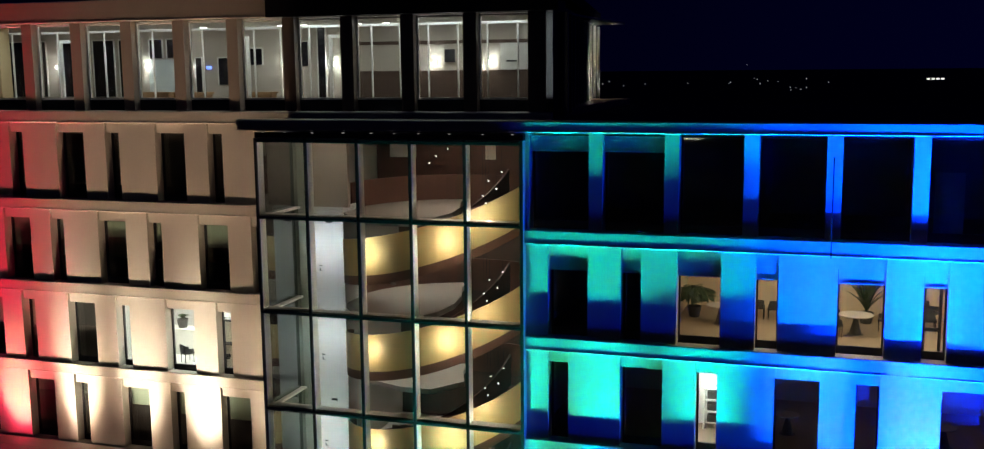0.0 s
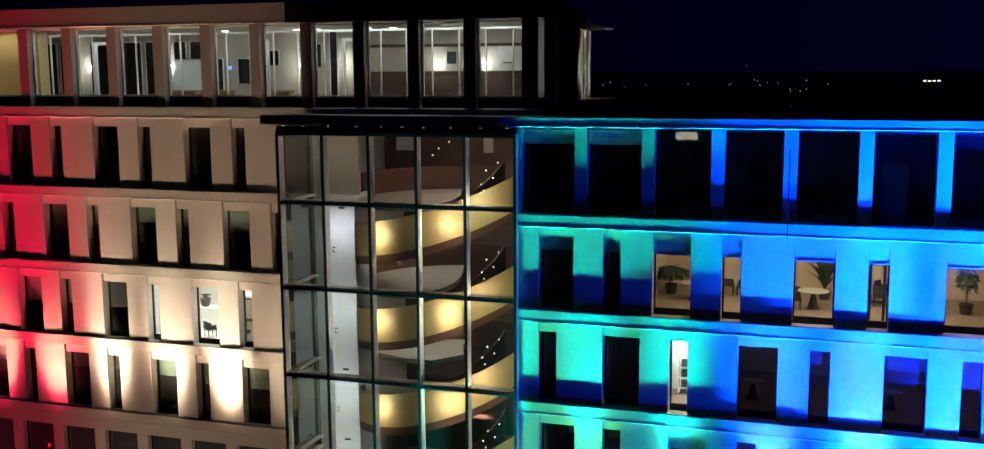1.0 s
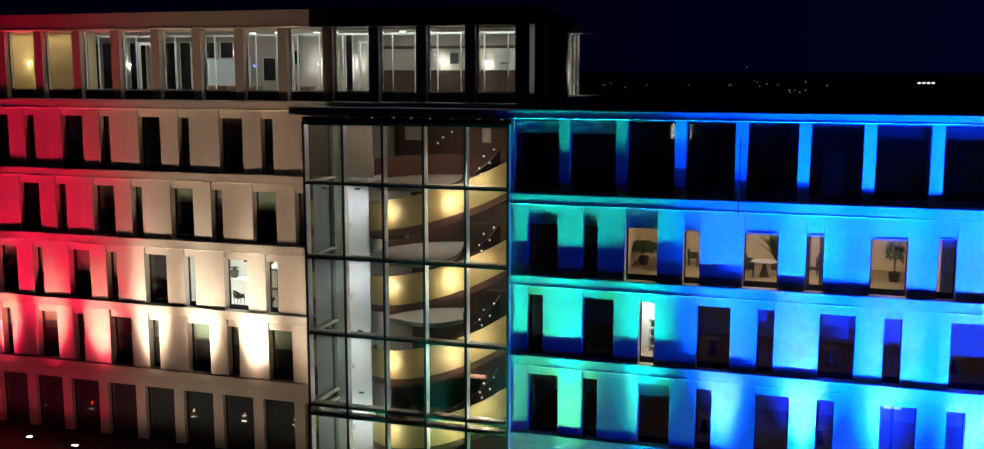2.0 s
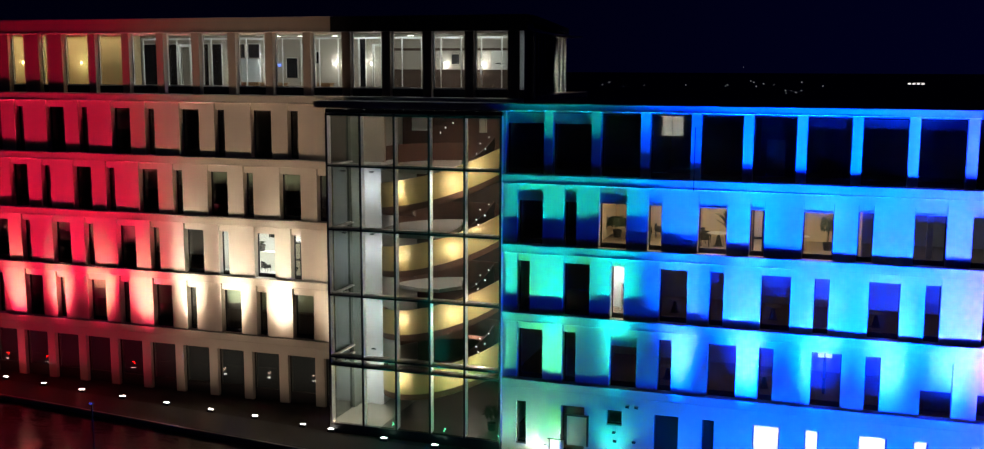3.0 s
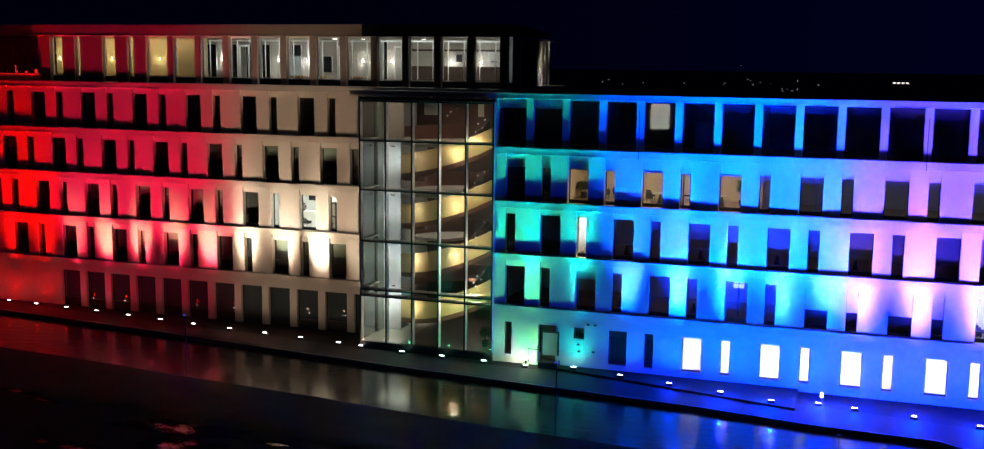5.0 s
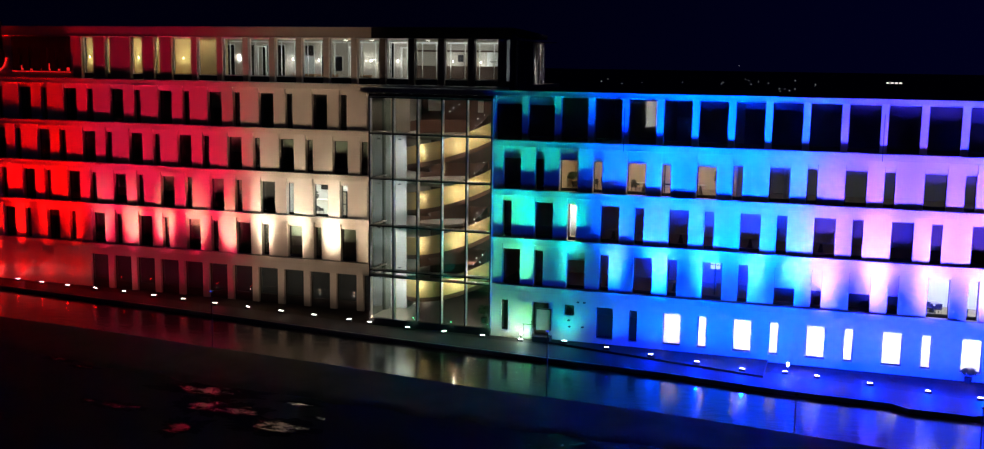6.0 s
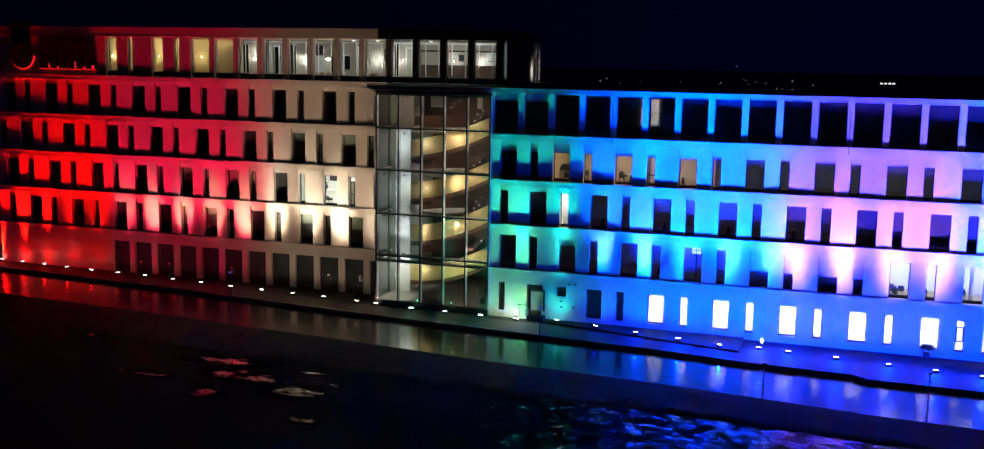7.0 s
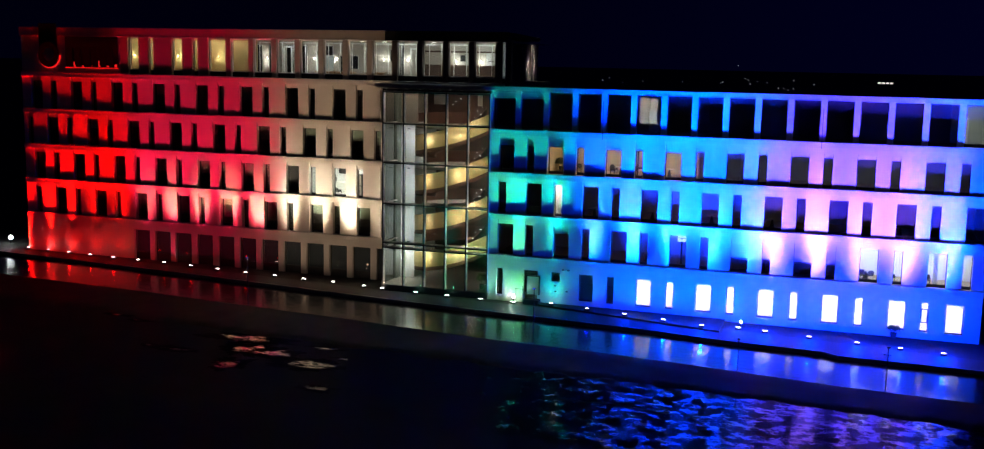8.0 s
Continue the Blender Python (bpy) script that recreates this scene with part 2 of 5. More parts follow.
M_INNERBLIND = surface("pale_inner_blind", (0.40, 0.46, 0.36), 0.85, 0, 5.0, 0.06, 0.05)
M_BLIND = surface("blind_fabric", (0.58, 0.58, 0.55), 0.85, 0, 6.0, 0.06, 0.1)
M_JAMB = surface("grey_green_wall", (0.17, 0.19, 0.16), 0.6, 0, 0.8, 0.12, 0.05)
M_LANDING = surface("polished_pale_floor", (0.46, 0.43, 0.39), 0.2, 0, 0.7, 0.10, 0.02)
M_SLATE = surface("slate_blind", (0.035, 0.05, 0.075), 0.7, 0, 1.5, 0.25, 0.05)
M_WOOD = surface("golden_wood", (0.52, 0.385, 0.175), 0.42, 0, 1.2, 0.24, 0.06, (3, 3, 0.5))
M_DARKWOOD = surface("dark_brown_soffit", (0.125, 0.058, 0.040), 0.5, 0, 1.2, 0.2, 0.05)
M_WHITEWALL = surface("white_core_wall", (0.66, 0.66, 0.66), 0.7, 0, 0.6, 0.06, 0.03)
M_PAVE = surface("wet_dark_pavement", (0.027, 0.026, 0.027), 0.7, 0, 0.8, 0.3, 0.25, spec=0.2)
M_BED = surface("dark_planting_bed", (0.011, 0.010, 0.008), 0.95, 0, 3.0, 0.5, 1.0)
M_QUAYWALL = surface("grey_kerb_stone", (0.24, 0.235, 0.23), 0.8, 0, 0.8, 0.35, 0.5)
M_LAND = surface("dark_land", (0.012, 0.013, 0.012), 0.95, 0, 0.05, 0.4, 0.2)


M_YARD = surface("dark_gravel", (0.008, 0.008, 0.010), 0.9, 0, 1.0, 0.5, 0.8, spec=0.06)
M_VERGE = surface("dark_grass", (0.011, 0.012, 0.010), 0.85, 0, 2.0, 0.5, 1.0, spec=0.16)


def water_material():
    m, n, l, b = nodes_of("harbour_water")
    b.inputs["Base Color"].default_value = (0.003, 0.004, 0.007, 1)
    b.inputs["Roughness"].default_value = 0.04
    b.inputs["IOR"].default_value = 1.33
    co = n.new("ShaderNodeTexCoord")

    def waves(scale, stretch, detail):
        mp, t = n.new("ShaderNodeMapping"), n.new("ShaderNodeTexNoise")
        mp.inputs["Scale"].default_value = stretch
        mp.inputs["Rotation"].default_value = (0, 0, 0.25)
        t.inputs["Scale"].default_value, t.inputs["Detail"].default_value = scale, detail
        l.new(co.outputs["Object"], mp.inputs["Vector"])
        l.new(mp.outputs["Vector"], t.inputs["Vector"])
        return t
    ripple, swell, patch = waves(1.6, (0.6, 1.0, 1), 3), waves(0.28, (0.5, 1.0, 1), 3), waves(0.07, (0.5, 1, 1), 3)
    calm = n.new("ShaderNodeMapRange")
    calm.inputs["From Min"].default_value, calm.inputs["From Max"].default_value = 0.36, 0.56
    calm.inputs["To Min"].default_value, calm.inputs["To Max"].default_value = 0.05, 0.32
    l.new(patch.outputs["Fac"], calm.inputs["Value"])
    first, second = n.new("ShaderNodeBump"), n.new("ShaderNodeBump")
    first.inputs["Distance"].default_value, second.inputs["Distance"].default_value = 0.22, 0.10
    first.inputs["Strength"].default_value = 0.07
    l.new(calm.outputs["Result"], second.inputs["Strength"])
    l.new(swell.outputs["Fac"], first.inputs["Height"])
    l.new(ripple.outputs["Fac"], second.inputs["Height"])
    l.new(first.outputs["Normal"], second.inputs["Normal"])
    l.new(second.outputs["Normal"], b.inputs["Normal"])
    return m


def basin_material():
    """Nearly still water, its surface broken by fine ripples that blur what it mirrors."""
    m = water_material()
    m.name = "basin_water"
    b = m.node_tree.nodes["Principled BSDF"]
    b.inputs["Base Color"].default_value = (0.010, 0.011, 0.014, 1)
    b.inputs["Roughness"].default_value = 0.16
    b.inputs["IOR"].default_value = 1.34
    return m


M_BASIN = basin_material()


def puddle_material():
    """Water in the hollows, wet gravel showing through towards the rim."""
    m = water_material()
    m.name = "puddle"
    n, l = m.node_tree.nodes, m.node_tree.links
    water = n["Principled BSDF"]
    co, wide = n.new("ShaderNodeTexCoord"), n.new("ShaderNodeMapping")
    wide.inputs["Scale"].default_value = (0.8, 1.6, 1)
    stones, centre, far = n.new("ShaderNodeTexNoise"), n.new("ShaderNodeVectorMath"), n.new("ShaderNodeVectorMath")
    stones.inputs["Scale"].default_value, stones.inputs["Detail"].default_value, stones.inputs["Roughness"].default_value = 1.1, 8, 0.7
    info, shift = n.new("ShaderNodeObjectInfo"), n.new("ShaderNodeVectorMath")
    shift.operation = "ADD"
    l.new(co.outputs["Object"], shift.inputs[0])
    l.new(info.outputs["Location"], shift.inputs[1])
    l.new(shift.outputs["Vector"], wide.inputs["Vector"])
    l.new(wide.outputs["Vector"], stones.inputs["Vector"])
    centre.operation, far.operation = "SUBTRACT", "LENGTH"
    centre.inputs[1].default_value = (0.5, 0.5, 0.0)
    flat = n.new("ShaderNodeVectorMath")
    flat.operation = "MULTIPLY"
    flat.inputs[1].default_value = (1, 1, 0)
    l.new(co.outputs["Generated"], flat.inputs[0])
    l.new(flat.outputs["Vector"], centre.inputs[0])
    l.new(centre.outputs["Vector"], far.inputs[0])
    level = n.new("ShaderNodeMath")
    level.operation = "MULTIPLY_ADD"
    level.inputs[1].default_value = 0.75
    l.new(far.outputs["Value"], level.inputs[0])
    l.new(stones.outputs["Fac"], level.inputs[2])
    mask = n.new("ShaderNodeMapRange")
    mask.interpolation_type = "SMOOTHSTEP"
    mask.inputs["From Min"].default_value, mask.inputs["From Max"].default_value = 0.49, 0.68
    l.new(level.outputs[0], mask.inputs["Value"])
    gravel, mix = n.new("ShaderNodeBsdfDiffuse"), n.new("ShaderNodeMixShader")
    gravel.inputs["Color"].default_value = (0.008, 0.008, 0.010, 1)
    l.new(mask.outputs["Result"], mix.inputs["Fac"])
    l.new(water.outputs["BSDF"], mix.inputs[1])
    l.new(gravel.outputs["BSDF"], mix.inputs[2])
    l.new(mix.outputs["Shader"], n["Material Output"].inputs["Surface"])
    return m


M_PUDDLE = puddle_material()


def pond_material():
    """Calm shallow water with mud flats just breaking the surface."""
    m = water_material()
    m.name = "pond_water"
    n, l = m.node_tree.nodes, m.node_tree.links
    co, wide, mud = n.new("ShaderNodeTexCoord"), n.new("ShaderNodeMapping"), n.new("ShaderNodeTexNoise")
    wide.inputs["Scale"].default_value = (0.8, 0.9, 1)
    mud.inputs["Scale"].default_value, mud.inputs["Detail"].default_value, mud.inputs["Roughness"].default_value = 1.0, 9, 0.72
    l.new(co.outputs["Object"], wide.inputs["Vector"])
    l.new(wide.outputs["Vector"], mud.inputs["Vector"])
    apart, rise, level = n.new("ShaderNodeSeparateXYZ"), n.new("ShaderNodeMapRange"), n.new("ShaderNodeMath")
    rise.inputs["From Min"].default_value, rise.inputs["From Max"].default_value = -9.0, 18.0
    rise.inputs["To Min"].default_value, rise.inputs["To Max"].default_value = 0.20, 0.02
    l.new(co.outputs["Object"], apart.inputs[0])
    l.new(apart.outputs["X"], rise.inputs["Value"])
    l.new(mud.outputs["Fac"], level.inputs[0])
    l.new(rise.outputs["Result"], level.inputs[1])
    mask = n.new("ShaderNodeMapRange")
    mask.inputs["From Min"].default_value, mask.inputs["From Max"].default_value = 0.47, 0.60
    mask.inputs["To Min"].default_value, mask.inputs["To Max"].default_value = 0.50, 1.0
    l.new(level.outputs[0], mask.inputs["Value"])
    silt, mix = n.new("ShaderNodeBsdfDiffuse"), n.new("ShaderNodeMixShader")
    silt.inputs["Color"].default_value = (0.022, 0.021, 0.022, 1)
    l.new(mask.outputs["Result"], mix.inputs["Fac"])
    l.new(n["Principled BSDF"].outputs["BSDF"], mix.inputs[1])
    l.new(silt.outputs["BSDF"], mix.inputs[2])
    l.new(mix.outputs["Shader"], n["Material Output"].inputs["Surface"])
    return m


M_POND = pond_material()

# ---- builders ----
def box(bm, x0, x1, y0, y1, z0, z1):
    m = Matrix.Translation(((x0 + x1) / 2, (y0 + y1) / 2, (z0 + z1) / 2)) @ Matrix.Diagonal((x1 - x0, y1 - y0, z1 - z0, 1))
    bmesh.ops.create_cube(bm, size=1.0, matrix=m)


def boxes(*sizes):
    bm = bmesh.new()
    for s in sizes:
        box(bm, *s)
    return bm


def cyl(bm, x, y, z0, z1, r0, r1=None, seg=12):
    bmesh.ops.create_cone(bm, cap_ends=True, segments=seg, radius1=r0, radius2=r0 if r1 is None else r1, depth=z1 - z0,
                          matrix=Matrix.Translation((x, y, (z0 + z1) / 2)))


def ball(bm, x, y, z, r, seg=10):
    bmesh.ops.create_uvsphere(bm, u_segments=seg, v_segments=max(6, seg // 2), radius=r, matrix=Matrix.Translation((x, y, z)))


def prism(profile, x0, x1):
    """A profile of (y, z) corners drawn out along x."""
    bm = bmesh.new()
    a = [bm.verts.new((x0, y, z)) for y, z in profile]
    b = [bm.verts.new((x1, y, z)) for y, z in profile]
    k = len(profile)
    for i in range(k):
        bm.faces.new((a[i], a[(i + 1) % k], b[(i + 1) % k], b[i]))
    bm.faces.new(a[::-1])
    bm.faces.new(b)
    bmesh.ops.recalc_face_normals(bm, faces=bm.faces)
    return bm


def slab(corners, z0, z1):
    """A plan of (x, y) corners, from z0 up to z1."""
    bm = bmesh.new()
    a = [bm.verts.new((x, y, z0)) for x, y in corners]
    b = [bm.verts.new((x, y, z1)) for x, y in corners]
    k = len(corners)
    for i in range(k):
        bm.faces.new((a[i], a[(i + 1) % k], b[(i + 1) % k], b[i]))
    bm.faces.new(a[::-1])
    bm.faces.new(b)
    bmesh.ops.recalc_face_normals(bm, faces=bm.faces)
    return bm


def mesh_of(name, bm, material):
    me = bpy.data.meshes.new(name)
    bm.to_mesh(me)
    bm.free()
    me.materials.append(material)
    return me


BASE = {}


def thing(name, at, label, category, group="", kind=""):
    ob = new(name)
    ob.location = at
    ob.empty_display_size = 0.2
    BASE[ob.name] = Vector(at)
    return tagged(ob, label, category, group, kind)


def part(name, bm, material, parent, label="", at=None):
    """One mesh object under a thing (built in world coordinates) or, with at, a mesh built round its own origin and set there."""
    me = bm if isinstance(bm, bpy.types.Mesh) else mesh_of(name, bm, material)
    ob = new(name, me)
    ob.parent = parent
    base = BASE.get(parent.name, Vector((0, 0, 0)))
    ob.location = (Vector(at) if at is not None else Vector((0, 0, 0))) - base
    BASE[ob.name] = base + ob.location
    if label:
        tagged(ob, label)
    return ob


def single(name, bm, material, label, category, group="", kind="", at=(0, 0, 0)):
    ob = new(name, bm if isinstance(bm, bpy.types.Mesh) else mesh_of(name, bm, material))
    ob.location = at
    BASE[ob.name] = Vector(at)
    return tagged(ob, label, category, group, kind)


CACHE = {}


def ring_frame(w, h, t, apron):
    """A window frame in one piece, its lower bar reaching down as an apron."""
    bm = bmesh.new()
    rings = []
    for y in (-0.05, 0.05):
        rings.append([bm.verts.new((x, y, z)) for x, z in ((0, -apron), (w, -apron), (w, h), (0, h))])
        rings.append([bm.verts.new((x, y, z)) for x, z in ((t, t), (w - t, t), (w - t, h - t), (t, h - t))])
    of, inf, ob, inb = rings
    for i in range(4):
        j = (i + 1) % 4
        for a, b in ((of, inf), (ob, inb), (of, ob), (inf, inb)):
            bm.faces.new((a[i], a[j], b[j], b[i]))
    bmesh.ops.recalc_face_normals(bm, faces=bm.faces)
    return bm


def window(parent, x0, x1, yg, z0, z1, blind=0.0, frame_mat=None, mullions=(), apron=0.36, thick=0.06, glass=None, tag="", inner=0.0, outer=0.08):
    """A window: frame with apron below, a pane, and a blind lowered by that share."""
    frame_mat = frame_mat or M_FRAME
    w, h = round(x1 - x0, 3), round(z1 - z0, 3)
    key = (w, h, frame_mat.name, tuple(mullions), apron, thick)
    if key not in CACHE:
        t = thick
        CACHE[key] = (mesh_of("window_frame", ring_frame(w, h, t, apron), frame_mat), mesh_of("pane", boxes((t, w - t, -0.01, 0.01, t, h - t)), glass or M_GLASS),
                      mesh_of("mullion", boxes((-t * 0.5, t * 0.5, -0.045, 0.045, t, h - t)), frame_mat))
    fr, pane, bar = CACHE[key]
    win = part("window", fr, None, parent, tag, (x0, yg, z0))
    part("pane", pane, None, win, "", (x0, yg, z0))
    for m in mullions:
        part("mullion", bar, None, win, "", (x0 + m * w, yg, z0))
    if inner:
        part("inner_blind", boxes((0.07, w - 0.07, 0.09, 0.105, h * (1 - inner), h - 0.07)), M_INNERBLIND, win, "pale roller blind part lowered", (x0, yg, z0))
    if blind:
        part("blind", boxes((0.02, w - 0.02, -outer - 0.01, -outer + 0.01, h * (1 - blind), h - 0.004), (0.02, w - 0.02, -outer - 0.03, -outer + 0.02, h * (1 - blind) - 0.04, h * (1 - blind))), M_BLIND, win, "pale outer roller blind part lowered", (x0, yg, z0))
    return win


def ledge(parent, x0, x1, yf, yp, z0, z1, name="ledge", material=None):
    prof = [(yp + 0.35, z0), (yf + 0.02, z0), (yf, z0 + 0.035), (yf + 0.012, z0 + 0.05), (yf + 0.012, z1 - 0.03), (yf + 0.04, z1), (yp + 0.35, z1 + 0.015)]
    return part(name, prism(prof, x0, x1), material or M_LEDGE, parent)


def panel_row(parent, spans, yp, depth, z0, z1, material=None):
    """Upright panels between the windows, each a piece of its own."""
    for a, b in spans:
        key = ("panel", round(b - a, 2), round(z1 - z0, 2), depth, (material or M_PANEL).name)
        if key not in CACHE:
            CACHE[key] = mesh_of("facade_panel", boxes((0, round(b - a, 2), 0, depth, 0, z1 - z0)), material or M_PANEL)
        part("facade_panel", CACHE[key], None, parent, "", (a, yp, z0))


def gaps(openings, x0, x1):
    out, at = [], x0
    for a, b in openings:
        if a - at > 0.02:
            out.append((at, a))
        at = b
    if x1 - at > 0.02:
        out.append((at, x1))
    return out


# ---- ground, quay and water ----
single("ground", slab([(-2500, 45), (2500, 45), (2500, 4200), (-2500, 4200)], -1.2, GROUND - 0.03), M_LAND, "dark flat land behind the harbour, unlit", "ground", "", "structure")

XS = (-140, -57, -48, -45, -39, -26, -14, -3, 6, 14, 20.9, 22, 32, 110)


def kerb(x):
    """The promenade's outer edge."""
    return float(np.interp(x, (-140, -57, -39, -26, -12, -2.8, 6, 14, 20.9, 22, 32, 110), (43, 36.8, 35.1, 33.5, 32.0, 31.3, 30.6, 29.4, 29.0, 28.2, 27.9, 23.0)))


def verge(x):
    """The outer edge of the water basin below."""
    return float(np.interp(x, (-140, -48.4, -37.3, -26.9, -16.5, -4.6, 5.7, 14.7, 22.2, 31.2, 110), (34, 25.9, 25.1, 23.9, 22.95, 21.4, 20.8, 19.75, 18.7, 18.1, 13)))


def shore(x):
    return float(np.interp(x, (-140, -42, -25.7, -14.4, -2.5, 5.2, 15.2, 21.7, 30, 110), (26, 19.0, 16.9, 16.3, 15.4, 15.4, 15.1, 14.4, 13.8, 9)))


def strip(outer, inner, z0, z1):
    """A strip of ground between two lines."""
    return slab([(x, outer(x)) for x in XS] + [(x, inner(x)) for x in XS[::-1]], z0, z1)


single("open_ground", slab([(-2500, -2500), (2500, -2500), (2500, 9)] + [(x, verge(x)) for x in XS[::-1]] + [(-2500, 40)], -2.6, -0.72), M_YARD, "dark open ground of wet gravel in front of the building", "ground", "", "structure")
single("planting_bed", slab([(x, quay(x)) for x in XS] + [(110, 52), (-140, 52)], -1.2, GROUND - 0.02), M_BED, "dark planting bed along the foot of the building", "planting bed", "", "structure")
single("pavement", strip(kerb, quay, -1.2, GROUND), M_PAVE, "dark wet concrete promenade along the building", "pavement", "", "structure")
single("kerb", strip(lambda x: kerb(x) - 0.16, kerb, -2.4, GROUND + 0.015), M_QUAYWALL, "dark kerb along the promenade", "kerb", "", "structure")
single("basin", strip(verge, lambda x: kerb(x) - 0.16, -2.4, WATER), M_BASIN, "dark calm water of a narrow basin below the promenade", "water", "", "structure")


def verge_mesh():
    """A low rough bank of dark grass with an uneven near edge."""
    bm = bmesh.new()
    rows = []
    for i in range(421):
        x = -105 + 0.5 * i
        a, b = verge(x), shore(x) + 0.7 * noise.noise((x * 0.35, 3.1, 0)) + 0.4 * noise.noise((x * 1.3, 8.2, 0))
        row = []
        for j in range(9):
            u = j / 8
            h = 0.14 - 0.42 * u + 0.10 * noise.noise((x * 0.8, u * 5, 1.7))
            row.append(bm.verts.new((x, a + (b - a) * u + 0.02, -0.35 + (h if 0 < j < 8 else (0.12 if j == 0 else -0.55)))))
        rows.append(row)
    for p, q in zip(rows, rows[1:]):
        for j in range(8):
            bm.faces.new((p[j], p[j + 1], q[j + 1], q[j]))
    bmesh.ops.recalc_face_normals(bm, faces=bm.faces)
    for f in bm.faces:
        f.smooth = True
    return bm


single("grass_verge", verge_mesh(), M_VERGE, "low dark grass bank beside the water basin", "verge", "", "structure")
# puddles on the open ground: centre, length and depth
PUDDLES = [(-22.6, 16.0, 5.5, 1.8), (-25.3, 11.2, 2.4, 1.0), (-27.9, 11.5, 0.9, 0.6), (-20.6, 13.2, 3.0, 2.6), (-19.8, 9.4, 1.8, 2.6), (-17.8, 13.0, 2.2, 2.2), (-14.6, 11.3, 4.0, 2.2), (-15.0, 15.6, 2.0, 0.7),
           (-11.5, 13.6, 2.4, 0.8), (-36.3, 18.6, 2.0, 0.8), (-33.2, 17.6, 1.6, 0.5), (-10.9, 6.4, 2.0, 1.0), (-8.4, 14.4, 2.5, 0.8), (-5.6, 12.4, 2.5, 1.0)]


def pond_mesh():
    """Standing water along the bank, with a ragged outline."""
    bm = bmesh.new()
    ring = []
    for i in range(181):
        x = -12.5 + 47.5 * i / 180
        ring.append(bm.verts.new((x, shore(x) + 0.9, 0)))
    for i in range(181):
        x = 35.0 - 47.5 * i / 180
        edge = float(np.interp(x, (-12.5, -11, -8, -5, 0, 7, 14, 20, 28, 35), (14.5, 10.0, 6.0, 4.2, 3.4, 3.0, 2.0, 1.6, 1.6, 2.6)))
        ring.append(bm.verts.new((x + 0.02, edge + 1.6 * noise.noise((x * 0.45, 1.3, 0)) + 0.7 * noise.noise((x * 1.7, 4.1, 0)), 0)))
    bm.faces.new(ring)
    return bm


def bar_mesh():
    """A low ridge of mud that shows above the water."""
    bm = bmesh.new()
    rows = []
    for i in range(61):
        u = i / 60
        x = 4.6 + 7.4 * u
        y = 9.7 + 0.9 * math.sin(math.pi * u) + 0.25 * noise.noise((x * 0.9, 2.2, 0))
        w = (0.10 + 0.16 * abs(noise.noise((x * 0.7, 7.7, 0)))) * math.sin(math.pi * min(0.98, 0.02 + u))
        rows.append([bm.verts.new((x, y + d * w, -0.705 + h)) for d, h in ((-1, -0.02), (-0.4, 0.05), (0.4, 0.05), (1, -0.02))])
    for p, q in zip(rows, rows[1:]):
        for j in range(3):
            bm.faces.new((p[j], p[j + 1], q[j + 1], q[j]))
    bmesh.ops.recalc_face_normals(bm, faces=bm.faces)
    return bm


single("pond", pond_mesh(), M_POND, "shallow standing water below the bank, slightly rippled", "pond", "", "structure", (0, 0, -0.700))
single("mud_bar", bar_mesh(), M_YARD, "low ridge of dark mud in the water", "mud bar", "", "structure")


def puddle_mesh(length, depth, seed):
    bm = bmesh.new()
    ring = []
    for k in range(120):
        a = 2 * math.pi * k / 120
        r = 1 + 0.55 * noise.noise((1.7 * math.cos(a) + seed * 7.3, 1.7 * math.sin(a), seed)) + 0.40 * noise.noise((5 * math.cos(a), 5 * math.sin(a) + seed, 2.2)) + 0.18 * noise.noise((13 * math.cos(a), 13 * math.sin(a) + seed, 5.2))
        ring.append(bm.verts.new((0.5 * length * r * math.cos(a), 0.5 * depth * r * math.sin(a), 0)))
    bm.faces.new(ring)
    return bm


for k, (px, py, pl, pd) in enumerate(PUDDLES):
    single("puddle", puddle_mesh(pl * 1.5, pd * 1.4, k + 1.5), M_PUDDLE, "shallow rain puddle mirroring the coloured facade", "puddle", "puddles on the open ground", "", (px, py, -0.716 + 0.0010 * k))
single("plinth", slab([(-4.6, plinth_edge(-4.6) - 0.25), (12.6, plinth_edge(12.6) - 0.25), (12.6, 36.18), (-4.6, 36.18)], -0.9, -0.40), M_PAVE, "raised concrete plinth in front of the ground floor", "plinth", "", "structure")

# ---- right wing ----
right = thing("office_wing", (10, 38, 0), "pale panelled office wing of five storeys floodlit green, blue and pink", "building")
WIDE, SLIM = 1.48, 0.74
tops = EDGE[1:] + [18.92]


def alternating(start, count, first_wide, bay=BAY):
    out = []
    for k in range(count):
        w = WIDE if (k % 2 == 0) == first_wide else SLIM
        a = start + bay * k
        out.append((round(a, 3), round(a + w, 3)))
    return out


